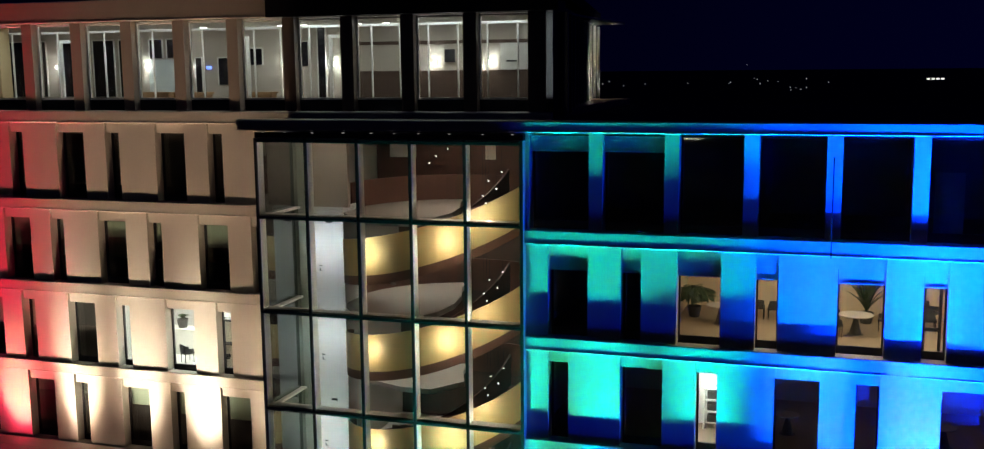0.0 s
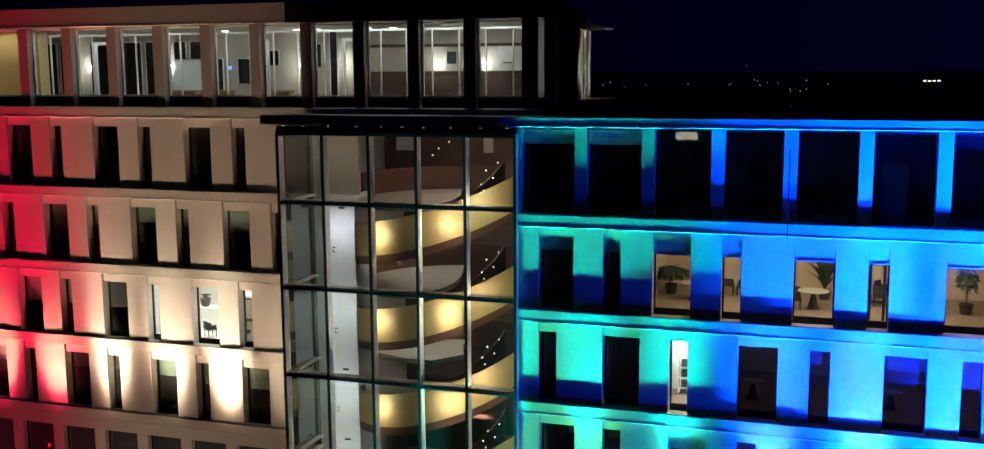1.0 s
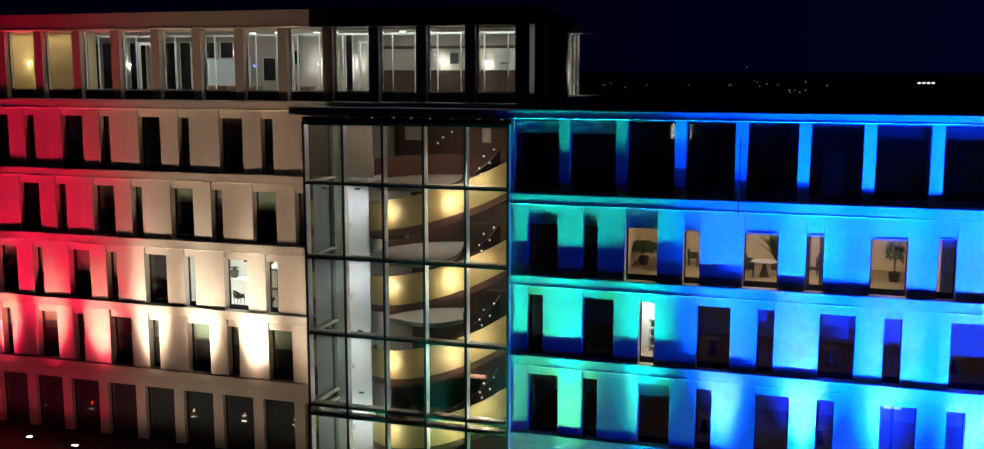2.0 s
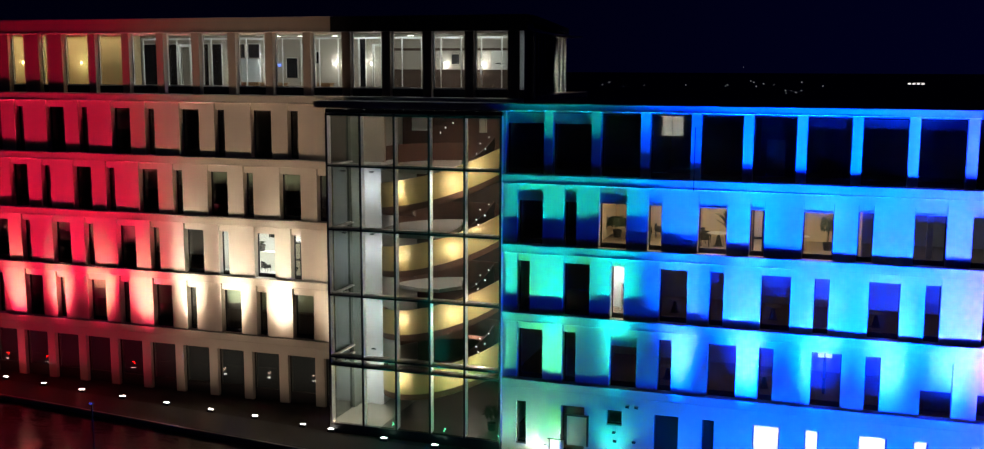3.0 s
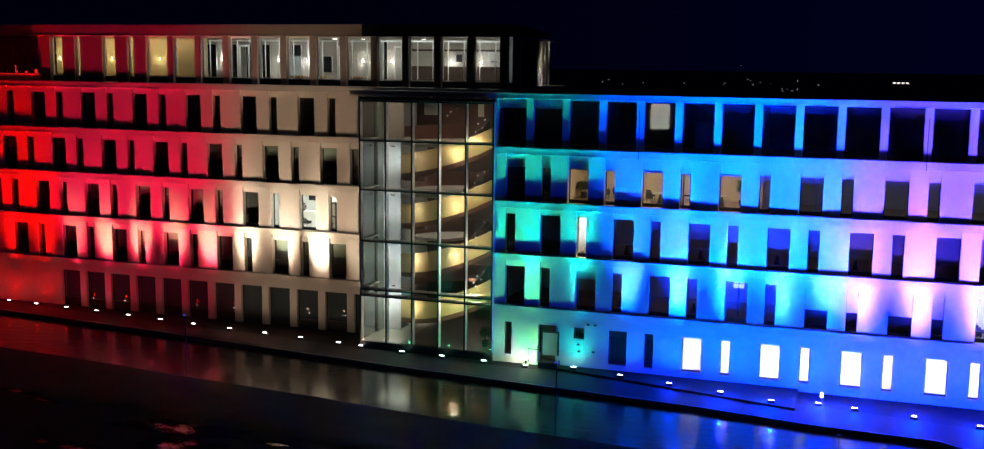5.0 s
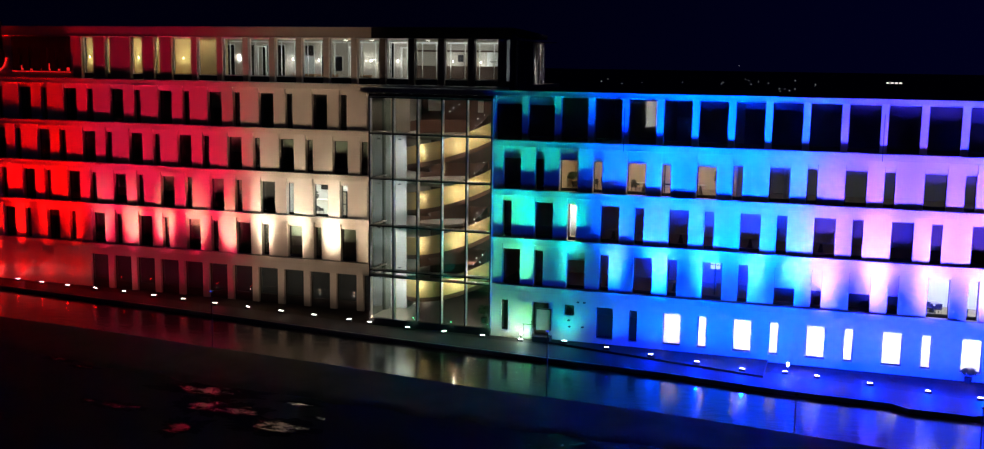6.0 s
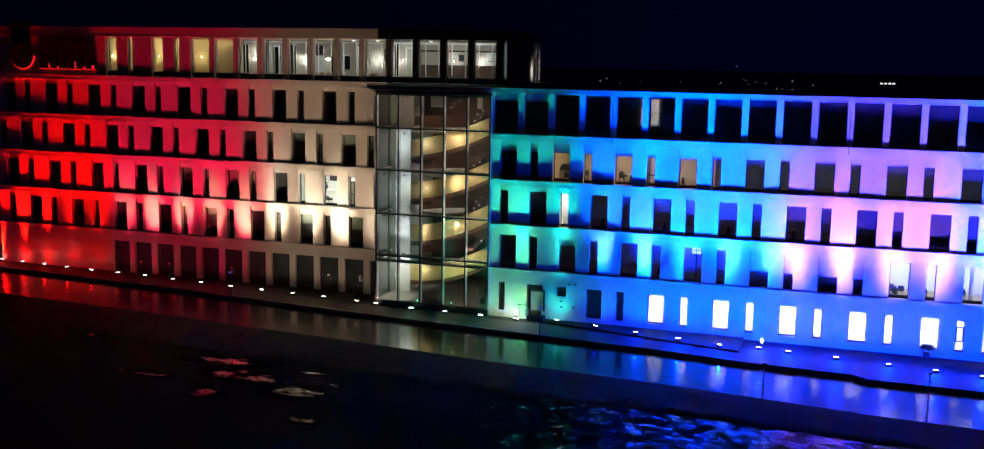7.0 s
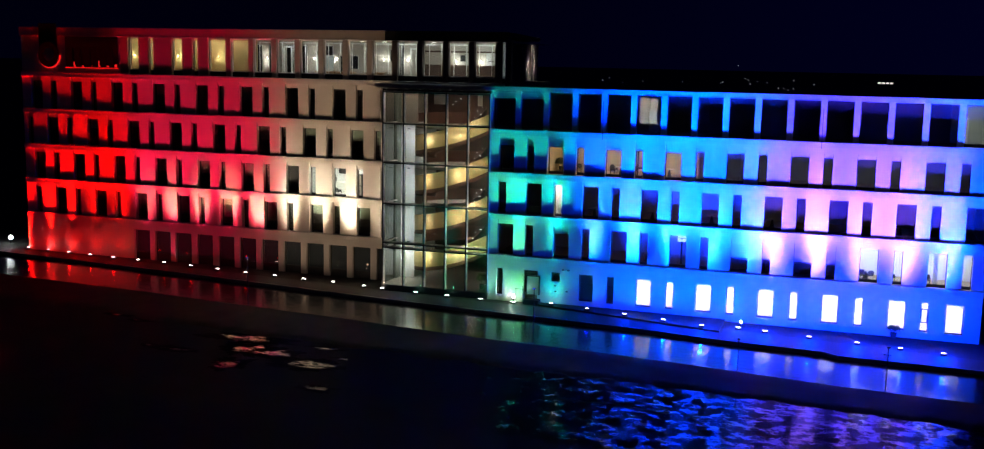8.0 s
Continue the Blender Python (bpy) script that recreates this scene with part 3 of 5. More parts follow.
R_ROWS = {
    0: alternating(-8.22, 16, True),
    1: alternating(-8.24, 16, False),
    2: [(-8.24, -6.80), (-5.62, -4.92)] + alternating(-3.69, 14, True),
}
for fl, spans in R_ROWS.items():
    z0, z1 = EDGE[fl], tops[fl] - LIP
    panel_row(right, gaps(spans, XA1 + 0.06, XR1), YP_R, 0.62, z0 + 0.217, z1)
    for k, (a, b) in enumerate(spans):
        head = 0.44
        blind = 0.0
        if fl == 2:
            blind = 0.16 if k < 7 else 0.12
        if fl == 0:
            blind = {2: 0.22, 8: 0.58, 9: 0.58, 10: 0.58, 11: 0.58}.get(k, 0.0)
        part("lintel", boxes((a, b, YP_R + 0.14, YG_R + 0.1, z1 - head, z1)), M_LEDGE, right)
        window(right, a, b, YG_R, z0 + 0.38, z1 - head, blind, outer=YG_R - YP_R - 0.17 if fl == 2 else 0.08)
    ledge(right, XA1 + 0.04, XR1 + 0.06, YF_R, YP_R, z0 - LIP, z0 + 0.20)
# top storey with large panes between slender piers
spans5 = [(round(-8.9 + 2.616 * k, 3), round(-8.9 + 2.616 * k + 2.13, 3)) for k in range(16)]
panel_row(right, gaps(spans5, XA1 + 0.06, XR1), YP_R, 0.62, EDGE[3] + 0.217, 18.58)
for k, (a, b) in enumerate(spans5):
    window(right, a, b, YG_R, EDGE[3] + 0.42, 18.48, 0.165 if k < 2 else 0.0, outer=YG_R - YP_R - 0.17)
ledge(right, XA1 + 0.04, XR1 + 0.06, YF_R, YP_R, EDGE[3] - LIP, EDGE[3] + 0.20)
ledge(right, -20.43, XR1 + 0.08, YF_R - 0.06, YP_R, 18.58, 18.98, "cornice")
part("roof", boxes((-20.3, XR1, YP_R + 0.2, 56, 18.55, 18.86)), M_ROOF, right)
# ground storey, flush with the ledges
g_spans = [(-8.2, -7.62), (-5.6, -4.28), (-3.03, -2.2), (-0.46, 0.86), (2.1, 2.74)] + [(round(4.71 + BAY * k, 3), round(4.71 + BAY * k + (1.38 if k % 2 == 0 else 0.70), 3)) for k in range(10)]
g_spans[-1] = (28.14, 28.8)
g_spans.append((30.03, 31.43))
for a, b in gaps(g_spans, XA1 + 0.06, XR1):
    part("facade_panel", boxes((a, b, YF_R + 0.02, YG_R, -0.7, 2.46)), M_PANEL, right)
part("wall_band", boxes((XA1 + 0.06, XR1, YF_R + 0.021, YG_R, 2.46, EDGE[0] - LIP)), M_PANEL, right)
for k, (a, b) in enumerate(g_spans):
    if k == 1:
        part("door", boxes((a, b, 36.62, 36.70, 0.3, 2.46)), M_FRAME, right)
    elif k == 2:
        part("facade_panel", boxes((a, b, YF_R + 0.025, YG_R, -0.7, 1.62)), M_PANEL, right)
        window(right, a, b, 36.5, 1.62, 2.46, 0, apron=0.0)
    else:
        w = window(right, a, b, 36.5, 0.05, 2.46, 0, apron=0.05)
        part("facade_panel", boxes((a, b, YF_R + 0.024, YG_R, -0.7, -0.002)), M_PANEL, right)
        if k >= 5:
            part("screen", boxes((a + 0.05, b - 0.05, 36.60, 36.61, 0.08, 2.42)), M_SCREEN, w, "white translucent screen lit from inside")
        if k == 14:
            part("sash", boxes((a + 0.06, b - 0.06, 36.42, 36.46, 0.75, 0.83), (a + 0.06, b - 0.06, 36.42, 36.46, 1.85, 1.93), (a + 0.06, a + 0.14, 36.42, 36.46, 0.83, 1.85), (b - 0.14, b - 0.06, 36.42, 36.46, 0.83, 1.85)), M_FRAME, w)
part("end_wall", boxes((XR1 - 0.3, XR1, YG_R, 56, 0, 18.6)), M_PANEL, right)
for z in [0.0] + EDGE:
    part("floor_slab", boxes((XA1 + 0.2, XR1 - 0.3, YG_R + 0.16, 56, z - 0.3, z + 0.02)), M_ROOMFLOOR, right)
    if z > 1:
        part("ceiling", boxes((XA1 + 0.2, XR1 - 0.3, YG_R + 0.16, 44.0, z - 0.36, z - 0.304)), M_CEILING, right)
part("ceiling", boxes((XA1 + 0.2, XR1 - 0.3, YG_R + 0.16, 44.0, 18.48, 18.54)), M_CEILING, right)
part("room_wall", boxes((XA1 + 0.2, XR1 - 0.3, 44.0, 44.2, 0, 18.5)), M_ROOM, right)
part("room_partition", boxes((3.7, 3.8, YG_R + 0.02, 44.0, 0.02, 3.12)), M_ROOM, right)
for k, x in enumerate((-1.2, 3.9, 9.3, 17.2, 22.4, 29.9)):
    part("room_partition", boxes((x, x + 0.1, YG_R + 0.3, 44.0, EDGE[3] + 0.02, 18.48)), M_ROOM, right)
part("inner_door", boxes((4.62, 5.58, 40.0, 40.07, EDGE[3] + 0.02, 17.1)), M_WHITEWALL, right, "pale inner door")
part("inner_door", boxes((30.3, 31.3, 43.9, 43.99, EDGE[3] + 0.02, 17.2)), M_WHITEWALL, right, "pale inner door")

# ---- left wing ----
left = thing("office_wing", (-42, 41, 0), "pale panelled office wing of six storeys floodlit red and warm white", "building")
L_TOP = [EDGE[1], EDGE[2], EDGE[3], 19.12]
L_ROWS = {
    0: alternating(-24.22 - BAY_L * 15, 17, False, BAY_L),
    1: alternating(-24.27 - BAY_L * 15, 17, True, BAY_L),
    2: alternating(-24.96 - BAY_L * 15, 17, False, BAY_L),
    3: alternating(-24.30 - BAY_L * 15, 17, True, BAY_L),
}
rng = random.Random(4)
# how far the blinds hang in the windows next to the atrium, by storey and window
LEFT_BLINDS = {(0, 15): 0.45, (0, 14): 0.45, (0, 13): 0.36, (0, 12): 0.0, (0, 11): 0.0, (1, 12): 0.0, (1, 13): 0.0, (1, 14): 0.0, (1, 15): 0.0, (1, 16): 0.0,
               (1, 11): 0.5, (2, 15): 0.4, (2, 13): 0.3, (2, 14): 0.35, (3, 15): 0.0, (3, 14): 0.0, (3, 13): 0.0, (3, 12): 0.0}
for fl, spans in L_ROWS.items():
    z0 = EDGE[fl]
    z1 = L_TOP[fl] - (LIP if fl < 3 else 0.52)
    panel_row(left, gaps(spans, XL0, -19.66), YP_L, 0.62, z0 + 0.217, z1)
    for k, (a, b) in enumerate(spans):
        part("lintel", boxes((a, b, YP_L + 0.14, YG_L + 0.1, z1 - 0.44, z1)), M_LEDGE, left)
        lowered = LEFT_BLINDS.get((fl, k), 0.0 if rng.random() < 0.45 else rng.choice((0.25, 0.38, 0.5)))
        window(left, a, b, YG_L, z0 + 0.38, z1 - 0.44, 0.0, inner=lowered)
    ledge(left, XL0 - 0.06, -19.66, YF_L, YP_L, z0 - LIP, z0 + 0.20)
ledge(left, XL0 - 0.06, -9.1, YF_L, YP_L, 18.60, 19.12)
# ground storey: blank wall, then a row of large dark bays
bays = [(round(-24.62 - 2.585 * k, 3), round(-24.62 - 2.585 * k + 1.95, 3)) for k in range(10, -2, -1)]
for a, b in gaps(bays, XL0, -19.6):
    part("facade_panel", boxes((a, b, YF_L + 0.02, YG_L, -0.7, 2.62)), M_PANEL, left)
part("wall_band", boxes((XL0, -19.6, YF_L + 0.021, YG_L, 2.62, EDGE[0] - LIP)), M_PANEL, left)
for a, b in bays:
    w = window(left, a, b, 40.3, 0.1, 2.62, 0.0, apron=0.8)
    part("blind", boxes((a + 0.05, b - 0.05, 40.42, 40.44, 0.15, 2.5)), M_SLATE, w, "dark slate inner blind, closed")
# top storey
top_spans = [(-50.68, -49.34), (-48.1, -47.48), (-45.32, -44.0), (-42.81, -42.13)] + [(round(-40.93 + 2.622 * k, 3), round(-40.93 + 2.622 * k + 2.08, 3)) for k in range(12)]
panel_row(left, gaps(top_spans[:11], -51.6, -22.6), YP_L, 0.62, 19.14, 22.95, M_TAUPE)
panel_row(left, gaps(top_spans[11:], -20.6, -9.3), YP_L, 0.62, 19.14, 22.95, M_BROWN)
for k, (a, b) in enumerate(top_spans):
    window(left, a, b, YG_L - 0.1, 19.62, 22.9, 0.0, M_WHITEFRAME, (), 0.02, 0.06)
    # dark infill below the window paints the shadow band above the ledge
    part("sill_shade_panel", boxes((a, b, YG_L - 0.14, YG_L - 0.06, 19.145, 19.595)), M_FRAME, left, "panel under the window, shade of the ledge in its colour")
ledge(left, XL0 - 0.06, -21.2, YF_L, YP_L, 22.98, 23.9, "cornice", M_TAUPE)
part("cornice", boxes((-21.2, -8.8, YF_L + 0.02, YP_L + 0.3, 22.98, 23.88)), M_BLACK, left)
part("roof", slab([(XL0, YP_L + 0.2), (-8.6, YP_L + 0.2), (-8.8, 42), (-12, 62), (XL0, 62)], 23.4, 23.84), M_ROOF, left)
part("end_wall", boxes((XL0, XL0 + 0.3, YG_L, 56, 0, 23.4)), M_PANEL, left)
part("end_wall", boxes((-9.3, -9.0, YP_L + 0.3, 41.9, 18.9, 23.4)), M_BLACK, left)
part("corner_panel", boxes((-9.3, -9.0, YP_L, YP_L + 0.3, 19.14, 19.62), (-9.02, -9.0, YP_L, YP_L + 0.3, 19.62, 22.98)), M_BLACK, left)
end_pane = part("window", boxes((-9.28, -9.04, YP_L + 0.02, YP_L + 0.03, 19.66, 22.9)), M_GLASS, left, "narrow pane at the corner of the top storey")
part("screen", boxes((-9.295, -9.025, YP_L + 0.06, YP_L + 0.07, 19.62, 22.97)), M_SCREEN, end_pane, "pale screen dimly lit from behind")
part("end_wall", slab([(-9.3, 41.9), (-9.1, 41.9), (-12.2, 62), (-12.4, 62)], 18.9, 23.2), M_BLACK, left)
for z in [0.0] + EDGE + [19.14]:
    part("floor_slab", boxes((XL0 + 0.3, -19.66 if z < 19 else -9.1, YG_L + 0.16, 56, z - 0.3, z + 0.02)), M_ROOMFLOOR, left)
part("room_wall", boxes((XL0 + 0.3, -19.66, 47.0, 47.2, 0, 19)), M_ROOMDIMMED, left)
part("cross_wall", boxes((-19.80, -19.66, YG_L + 0.2, 47.0, 0, 19)), M_ROOMDIMMED, left)
part("room_wall", boxes((-44.0, -11.0, 49.0, 49.2, 19.14, 23.4)), M_TOPWALL, left)
part("corridor_wall", boxes((-51.6, -37.0, 42.0, 42.2, 19.14, 23.4)), M_YELLOW, left, "warm yellow corridor wall")
part("partition", boxes((-44.0, -43.8, 42.2, 49.0, 19.14, 23.4)), M_TOPWALL, left)
part("partition", boxes((-37.0, -36.85, 42.2, 42.9, 19.14, 23.4)), M_YELLOW, left)
part("ceiling", boxes((-51.6, -9.4, YG_L + 0.1, 56, 22.95, 23.05)), M_CEILING, left)
part("wainscot", boxes((-21.4, -11.2, 48.9, 49.0, 19.14, 20.72)), M_WAINSCOT, left, "brown panelled wainscot")
part("wall_band", boxes((-21.4, -11.2, 48.9, 49.0, 21.98, 22.14)), M_WAINSCOT, left)
part("sign_wall", boxes((XL0, -51.6, YP_L + 0.08, YG_L, 19.14, 22.98)), M_PANEL, left)

# ---- glass atrium ----
atrium = thing("glass_atrium", (-14.3, 38, 0), "tall glass atrium with dark steel grid between the wings", "atrium")
MUL = [XA0 + 2.094 * k for k in range(6)]
ROWZ = [0.0, 3.55, 4.03, 7.74, 11.6, 15.28, 18.2]
for k, x in enumerate(MUL):
    part("mullion", boxes((x - 0.05, x + 0.05, YA - 0.06, YA + 0.02, 0, 18.3)), M_BLACK, atrium)
    part("fin", boxes((x - 0.045, x + 0.045, YA + 0.03, YA + 0.46, 0, 18.3)), M_FINPAINT, atrium, "pale grey fin behind the glass")
for z in ROWZ[1:]:
    part("transom", boxes((XA0, XA1, YA - 0.055, YA + 0.025, z - 0.05, z + 0.05)), M_BLACK, atrium)
    part("inner_transom", boxes((XA0 + 0.06, XA1 - 0.06, YA + 0.03, YA + 0.50, z - 0.06, z + 0.12)), M_STEEL, atrium)
for k in range(5):
    for a, b in zip(ROWZ, ROWZ[1:]):
        part("pane", boxes((MUL[k] + 0.05, MUL[k + 1] - 0.05, YA - 0.01, YA + 0.01, a + 0.05, b - 0.05)), M_ATRIUMGLASS, atrium)
part("header", boxes((XA0 - 0.1, XA1 + 0.04, YA + 0.125, YA + 0.55, 18.22, 18.52)), M_BLACK, atrium)
for z in ROWZ[1:]:
    part("side_transom", boxes((XA0 - 0.04, XA0 + 0.04, YA + 0.03, 38.85, z - 0.05, z + 0.05)), M_BLACK, atrium)
    part("side_sill", prism([(YA + 0.48, z - 0.02), (38.85, z - 0.02), (38.85, z + 0.06), (YA + 0.48, z + 0.06)], XA0 + 0.05, XA0 + 0.26), M_FINPAINT, atrium, "pale sill along the side glass")
part("side_glass", boxes((XA0 - 0.01, XA0 + 0.01, YA + 0.03, 38.85, 0.05, 18.2)), M_SIDEGLASS, atrium)
part("side_jamb", boxes((XA0 - 0.09, XA0 + 0.16, 38.85, 39.95, 0, 18.3)), M_JAMB, atrium, "grey green wall strip beside the glass")
part("base", boxes((XA0 - 0.06, XA1 + 0.04, YA - 0.05, YA + 0.4, -0.7, -0.004)), M_BLACK, atrium)
# one floor in two tones: the light's fall-off from the left bay is coloured in
part("atrium_floor", boxes((XA0, -16.4, YA + 0.05, 50, -0.05, 0.05)), M_LANDING, atrium, "pale polished floor, pool of light put into its colour")
part("atrium_floor", boxes((-16.4, XA1, YA + 0.05, 50, -0.05, 0.05)), M_FLOORFALLOFF, atrium, "dark brown wooden floor, light fall-off put into its colour")
part("core_wall", boxes((-19.40, -18.02, 39.96, 40.16, 0.05, 15.2)), M_WHITEWALL, atrium, "white lift core wall")
part("core_return", boxes((-18.17, -18.02, 40.16, 42.2, 0.05, 15.2)), M_WHITEWALL, atrium)
part("core_trim", boxes((-18.02, -17.94, 39.94, 40.0, 0.05, 15.2)), M_FINPAINT, atrium)
part("core_wall", boxes((-19.40, -17.72, 39.98, 40.18, 15.2, 18.3)), M_TAUPE, atrium, "brownish grey wall above the core")
for z in (0.1, *EDGE[:3]):
    for dx, dz, w, h in ((-19.12, 1.58, 0.16, 0.05), (-19.10, 1.36, 0.05, 0.14), (-19.00, 1.36, 0.05, 0.05), (-18.75, 3.42, 0.30, 0.10)):
        part("marking", boxes((dx, dx + w, 39.945, 39.958, z + dz, z + dz + h)), M_FRAME, atrium, "small dark marking on the white core")
for z in EDGE[2:]:
    part("landing", slab([(-19.3, 40.3), (-18.1, 40.3), (-17.4, 39.4), (-16.2, 38.4), (-14.3, 38.5), (-13.75, 39.6), (-13.6, 41.3), (-13.9, 43.0), (-14.4, 44.4), (-14.6, 45.9), (-19.3, 45.9)], z - 0.22, z + 0.006), M_LANDING, atrium, "pale polished landing floor")
part("landing", slab([(-19.3, 42.6), (-16.2, 41.4), (-14.8, 41.4), (-13.8, 42.9), (-14.4, 44.4), (-14.6, 45.9), (-19.3, 45.9)], EDGE[1] - 0.22, EDGE[1] + 0.006), M_LANDING, atrium, "pale polished landing floor")
part("back_wall", boxes((-19.5, -9.1, 49, 49.2, 0, 18.4)), M_WAINSCOT, atrium)
part("side_wall", boxes((XA1, XA1 + 0.12, YG_R + 0.3, 49.2, 0, 18.4)), M_ROOM, atrium)
part("side_wall", boxes((-19.55, -19.35, 40.6, 49.2, 0, 18.4)), M_ROOM, atrium)
CX, CY, RO, RI = -13.75, 41.3, 4.4, 2.5
ARC = [(CX + 4.45 * math.cos(math.pi * k / 20), CY + 4.45 * math.sin(math.pi * k / 20)) for k in range(21)]
for z in EDGE:
    part("floor_slab", slab([(x, y) for x, y in ARC[::-1]] + [(-9.12, CY), (-9.12, 49), (-19.34, 49), (-19.34, CY)], z - 0.32, z), M_WHITEWALL, atrium)
part("ceiling", boxes((-19.5, -9.1, YA + 0.4, 49, 18.3, 18.45)), M_CEILING, atrium)

# the helical stair


def sway(a):
    """The flight lies flatter in its middle than at its ends."""
    return 0.25 * math.cos(4 * math.pi * (a - 0.5))


def helix(r0, r1, low, high, turn0, turn1, z_at, pitch, steps):
    """A strip of a helix between two radii and two heights, closed all round."""
    bm = bmesh.new()
    rings = []
    for i in range(steps + 1):
        a = turn0 + (turn1 - turn0) * i / steps
        z = z_at + pitch * (a - turn0) + (sway(a) if pitch else 0.0)
        c, s = math.cos(2 * math.pi * a), math.sin(2 * math.pi * a)
        rings.append([bm.verts.new((CX + r * c, CY + r * s, z + h)) for r, h in ((r0, low), (r1, low), (r1, high), (r0, high))])
    for p, q in zip(rings, rings[1:]):
        for j in range(4):
            bm.faces.new((p[j], p[(j + 1) % 4], q[(j + 1) % 4], q[j]))
    bm.faces.new(rings[0][::-1])
    bm.faces.new(rings[-1])
    bmesh.ops.recalc_face_normals(bm, faces=bm.faces)
    return bm


stair = thing("helical_stair", (CX, CY, 0), "golden wood curved stair rising through the atrium", "stair")
for fl in range(4):
    z = 0.0 if fl == 0 else EDGE[fl - 1]
    p = 2 * ((EDGE[fl] if fl < 4 else 18.8) - z) * 0.93
    part("outer_balustrade", helix(RO - 0.05, RO, 0.72, 2.20, 0.5, 1.0, z, p, 40), M_WOOD, stair, "golden wood balustrade")
    part("stringer", helix(RO - 0.06, RO - 0.012, 0.36, 0.72, 0.5, 1.0, z, p, 40), M_DARKWOOD, stair, "dark brown stringer below the balustrade")
    part("balustrade_lining", helix(RO - 0.10, RO - 0.062, 0.42, 2.18, 0.5, 1.0, z, p, 40), M_DARKWOOD, stair, "dark brown inner lining")
    part("inner_balustrade", helix(RI, RI + 0.08, 0.40, 1.85, 0.5, 1.0, z, p, 32), M_DARKWOOD, stair)
    for k in range(20):
        a = 0.5 + 0.5 * k / 20
        part("step", helix(RI + 0.08, RO - 0.10, 0.52, 0.72, a, a + 0.025, z + p * 0.5 * k / 20 + sway(a + 0.0125), 0.0, 2), M_DARKWOOD, stair)
    part("soffit", helix(RI + 0.08, RO - 0.10, 0.42, 0.52, 0.5, 1.0, z, p, 32), M_DARKWOOD, stair)
    part("gallery_balustrade", helix(RO, RO + 0.08, -0.34, 1.12, 0.0, 0.5, EDGE[fl], 0.0, 32), M_DARKWOOD, stair, "dark brown gallery balustrade")
part("top_wall", boxes((-19.3, -9.2, 46.5, 46.7, 15.0, 18.3)), M_DARKWOOD, stair, "dark brown wall behind the top gallery")
part("top_panel", boxes((-18.6, -17.3, 46.42, 46.49, 16.75, 17.9)), M_WHITEWALL, stair, "white panel on the dark wall")
part("top_panel", boxes((-13.9, -13.4, 46.42, 46.49, 16.7, 17.9)), M_CREAM, stair, "cream panel on the dark wall")

# ---- lamps inside ----
for fl in range(4):
    z = ([0.0] + EDGE)[fl]
    lamp("atrium_spot", "POINT", (-15.75, 36.9, z + 2.75), (0, 0, 0), 52, (1, 0.90, 0.68), 0.03)
    lamp("atrium_spot", "POINT", (-12.2, 36.62, z + 3.35), (0, 0, 0), 62, (1, 0.90, 0.68), 0.03)
    lamp("atrium_spot", "POINT", (-10.7, 37.2, z + 4.35), (0, 0, 0), 60, (1, 0.90, 0.68), 0.03)
    lamp("core_spot", "SPOT", (-18.75, 38.75 if fl == 3 else 38.3, z + 2.6), (-18.75, 39.95, z + 2.3), 100 if fl == 3 else 130, (0.80, 0.89, 1.0), 0.05, 150, 1.0)
    lamp("landing_spot", "SPOT", (-16.0, 42.0, z + 3.3), (-16.0, 42.0, z), 260 if fl > 1 else 120, (1.0, 0.93, 0.82), 0.06, 120, 0.8)
    lamp("gallery_light", "AREA", (-14, 46.0, z + 3.4), (-14, 46.0, 0), 80, (1, 0.88, 0.74), 1.0, size_y=1.0)
lamp("gallery_light", "AREA", (-14, 42.0, 18.2), (-14, 42.0, 0), 110, (1, 0.82, 0.66), 2.0, size_y=2.0)
lamp("core_spot", "POINT", (-18.3, 38.3, 17.4), (0, 0, 0), 30, (1, 0.86, 0.74), 0.03)
lamp("hall_light", "AREA", (-17.6, 38.2, 3.3), (-17.6, 38.2, 0), 62, (0.95, 1.0, 0.80), 2.4, size_y=2.0)
lamp("room_light", "AREA", (9.0, 40.5, 10.5), (9.0, 40.5, 0), 26, (1, 0.70, 0.50), 21, size_y=2)
lamp("room_light", "AREA", (4.0, 40.5, 6.7), (4.0, 40.5, 0), 18, (1, 0.70, 0.50), 14, size_y=2)
lamp("room_light", "AREA", (20.0, 40.5, 14.2), (20.0, 40.5, 0), 70, (0.86, 0.86, 1.0), 20, size_y=2)
lamp("lounge_light", "AREA", (2.8, 39.5, 14.2), (2.8, 39.5, 0), 480, (1, 0.80, 0.58), 11, size_y=3)
lamp("office_light", "AREA", (-26.3, 42.6, 10.5), (-26.3, 42.6, 0), 420, (1, 0.95, 0.86), 5, size_y=3)
lamp("ground_light", "AREA", (18.2, 39.5, 1.4), (18.2, 36.0, 1.2), 3200, (1, 0.96, 0.88), 27.5, size_y=2.2)
lamp("top_light", "AREA", (-29, 45.5, 22.85), (-29, 45.5, 0), 120, (1.0, 0.96, 0.94), 15, size_y=4)
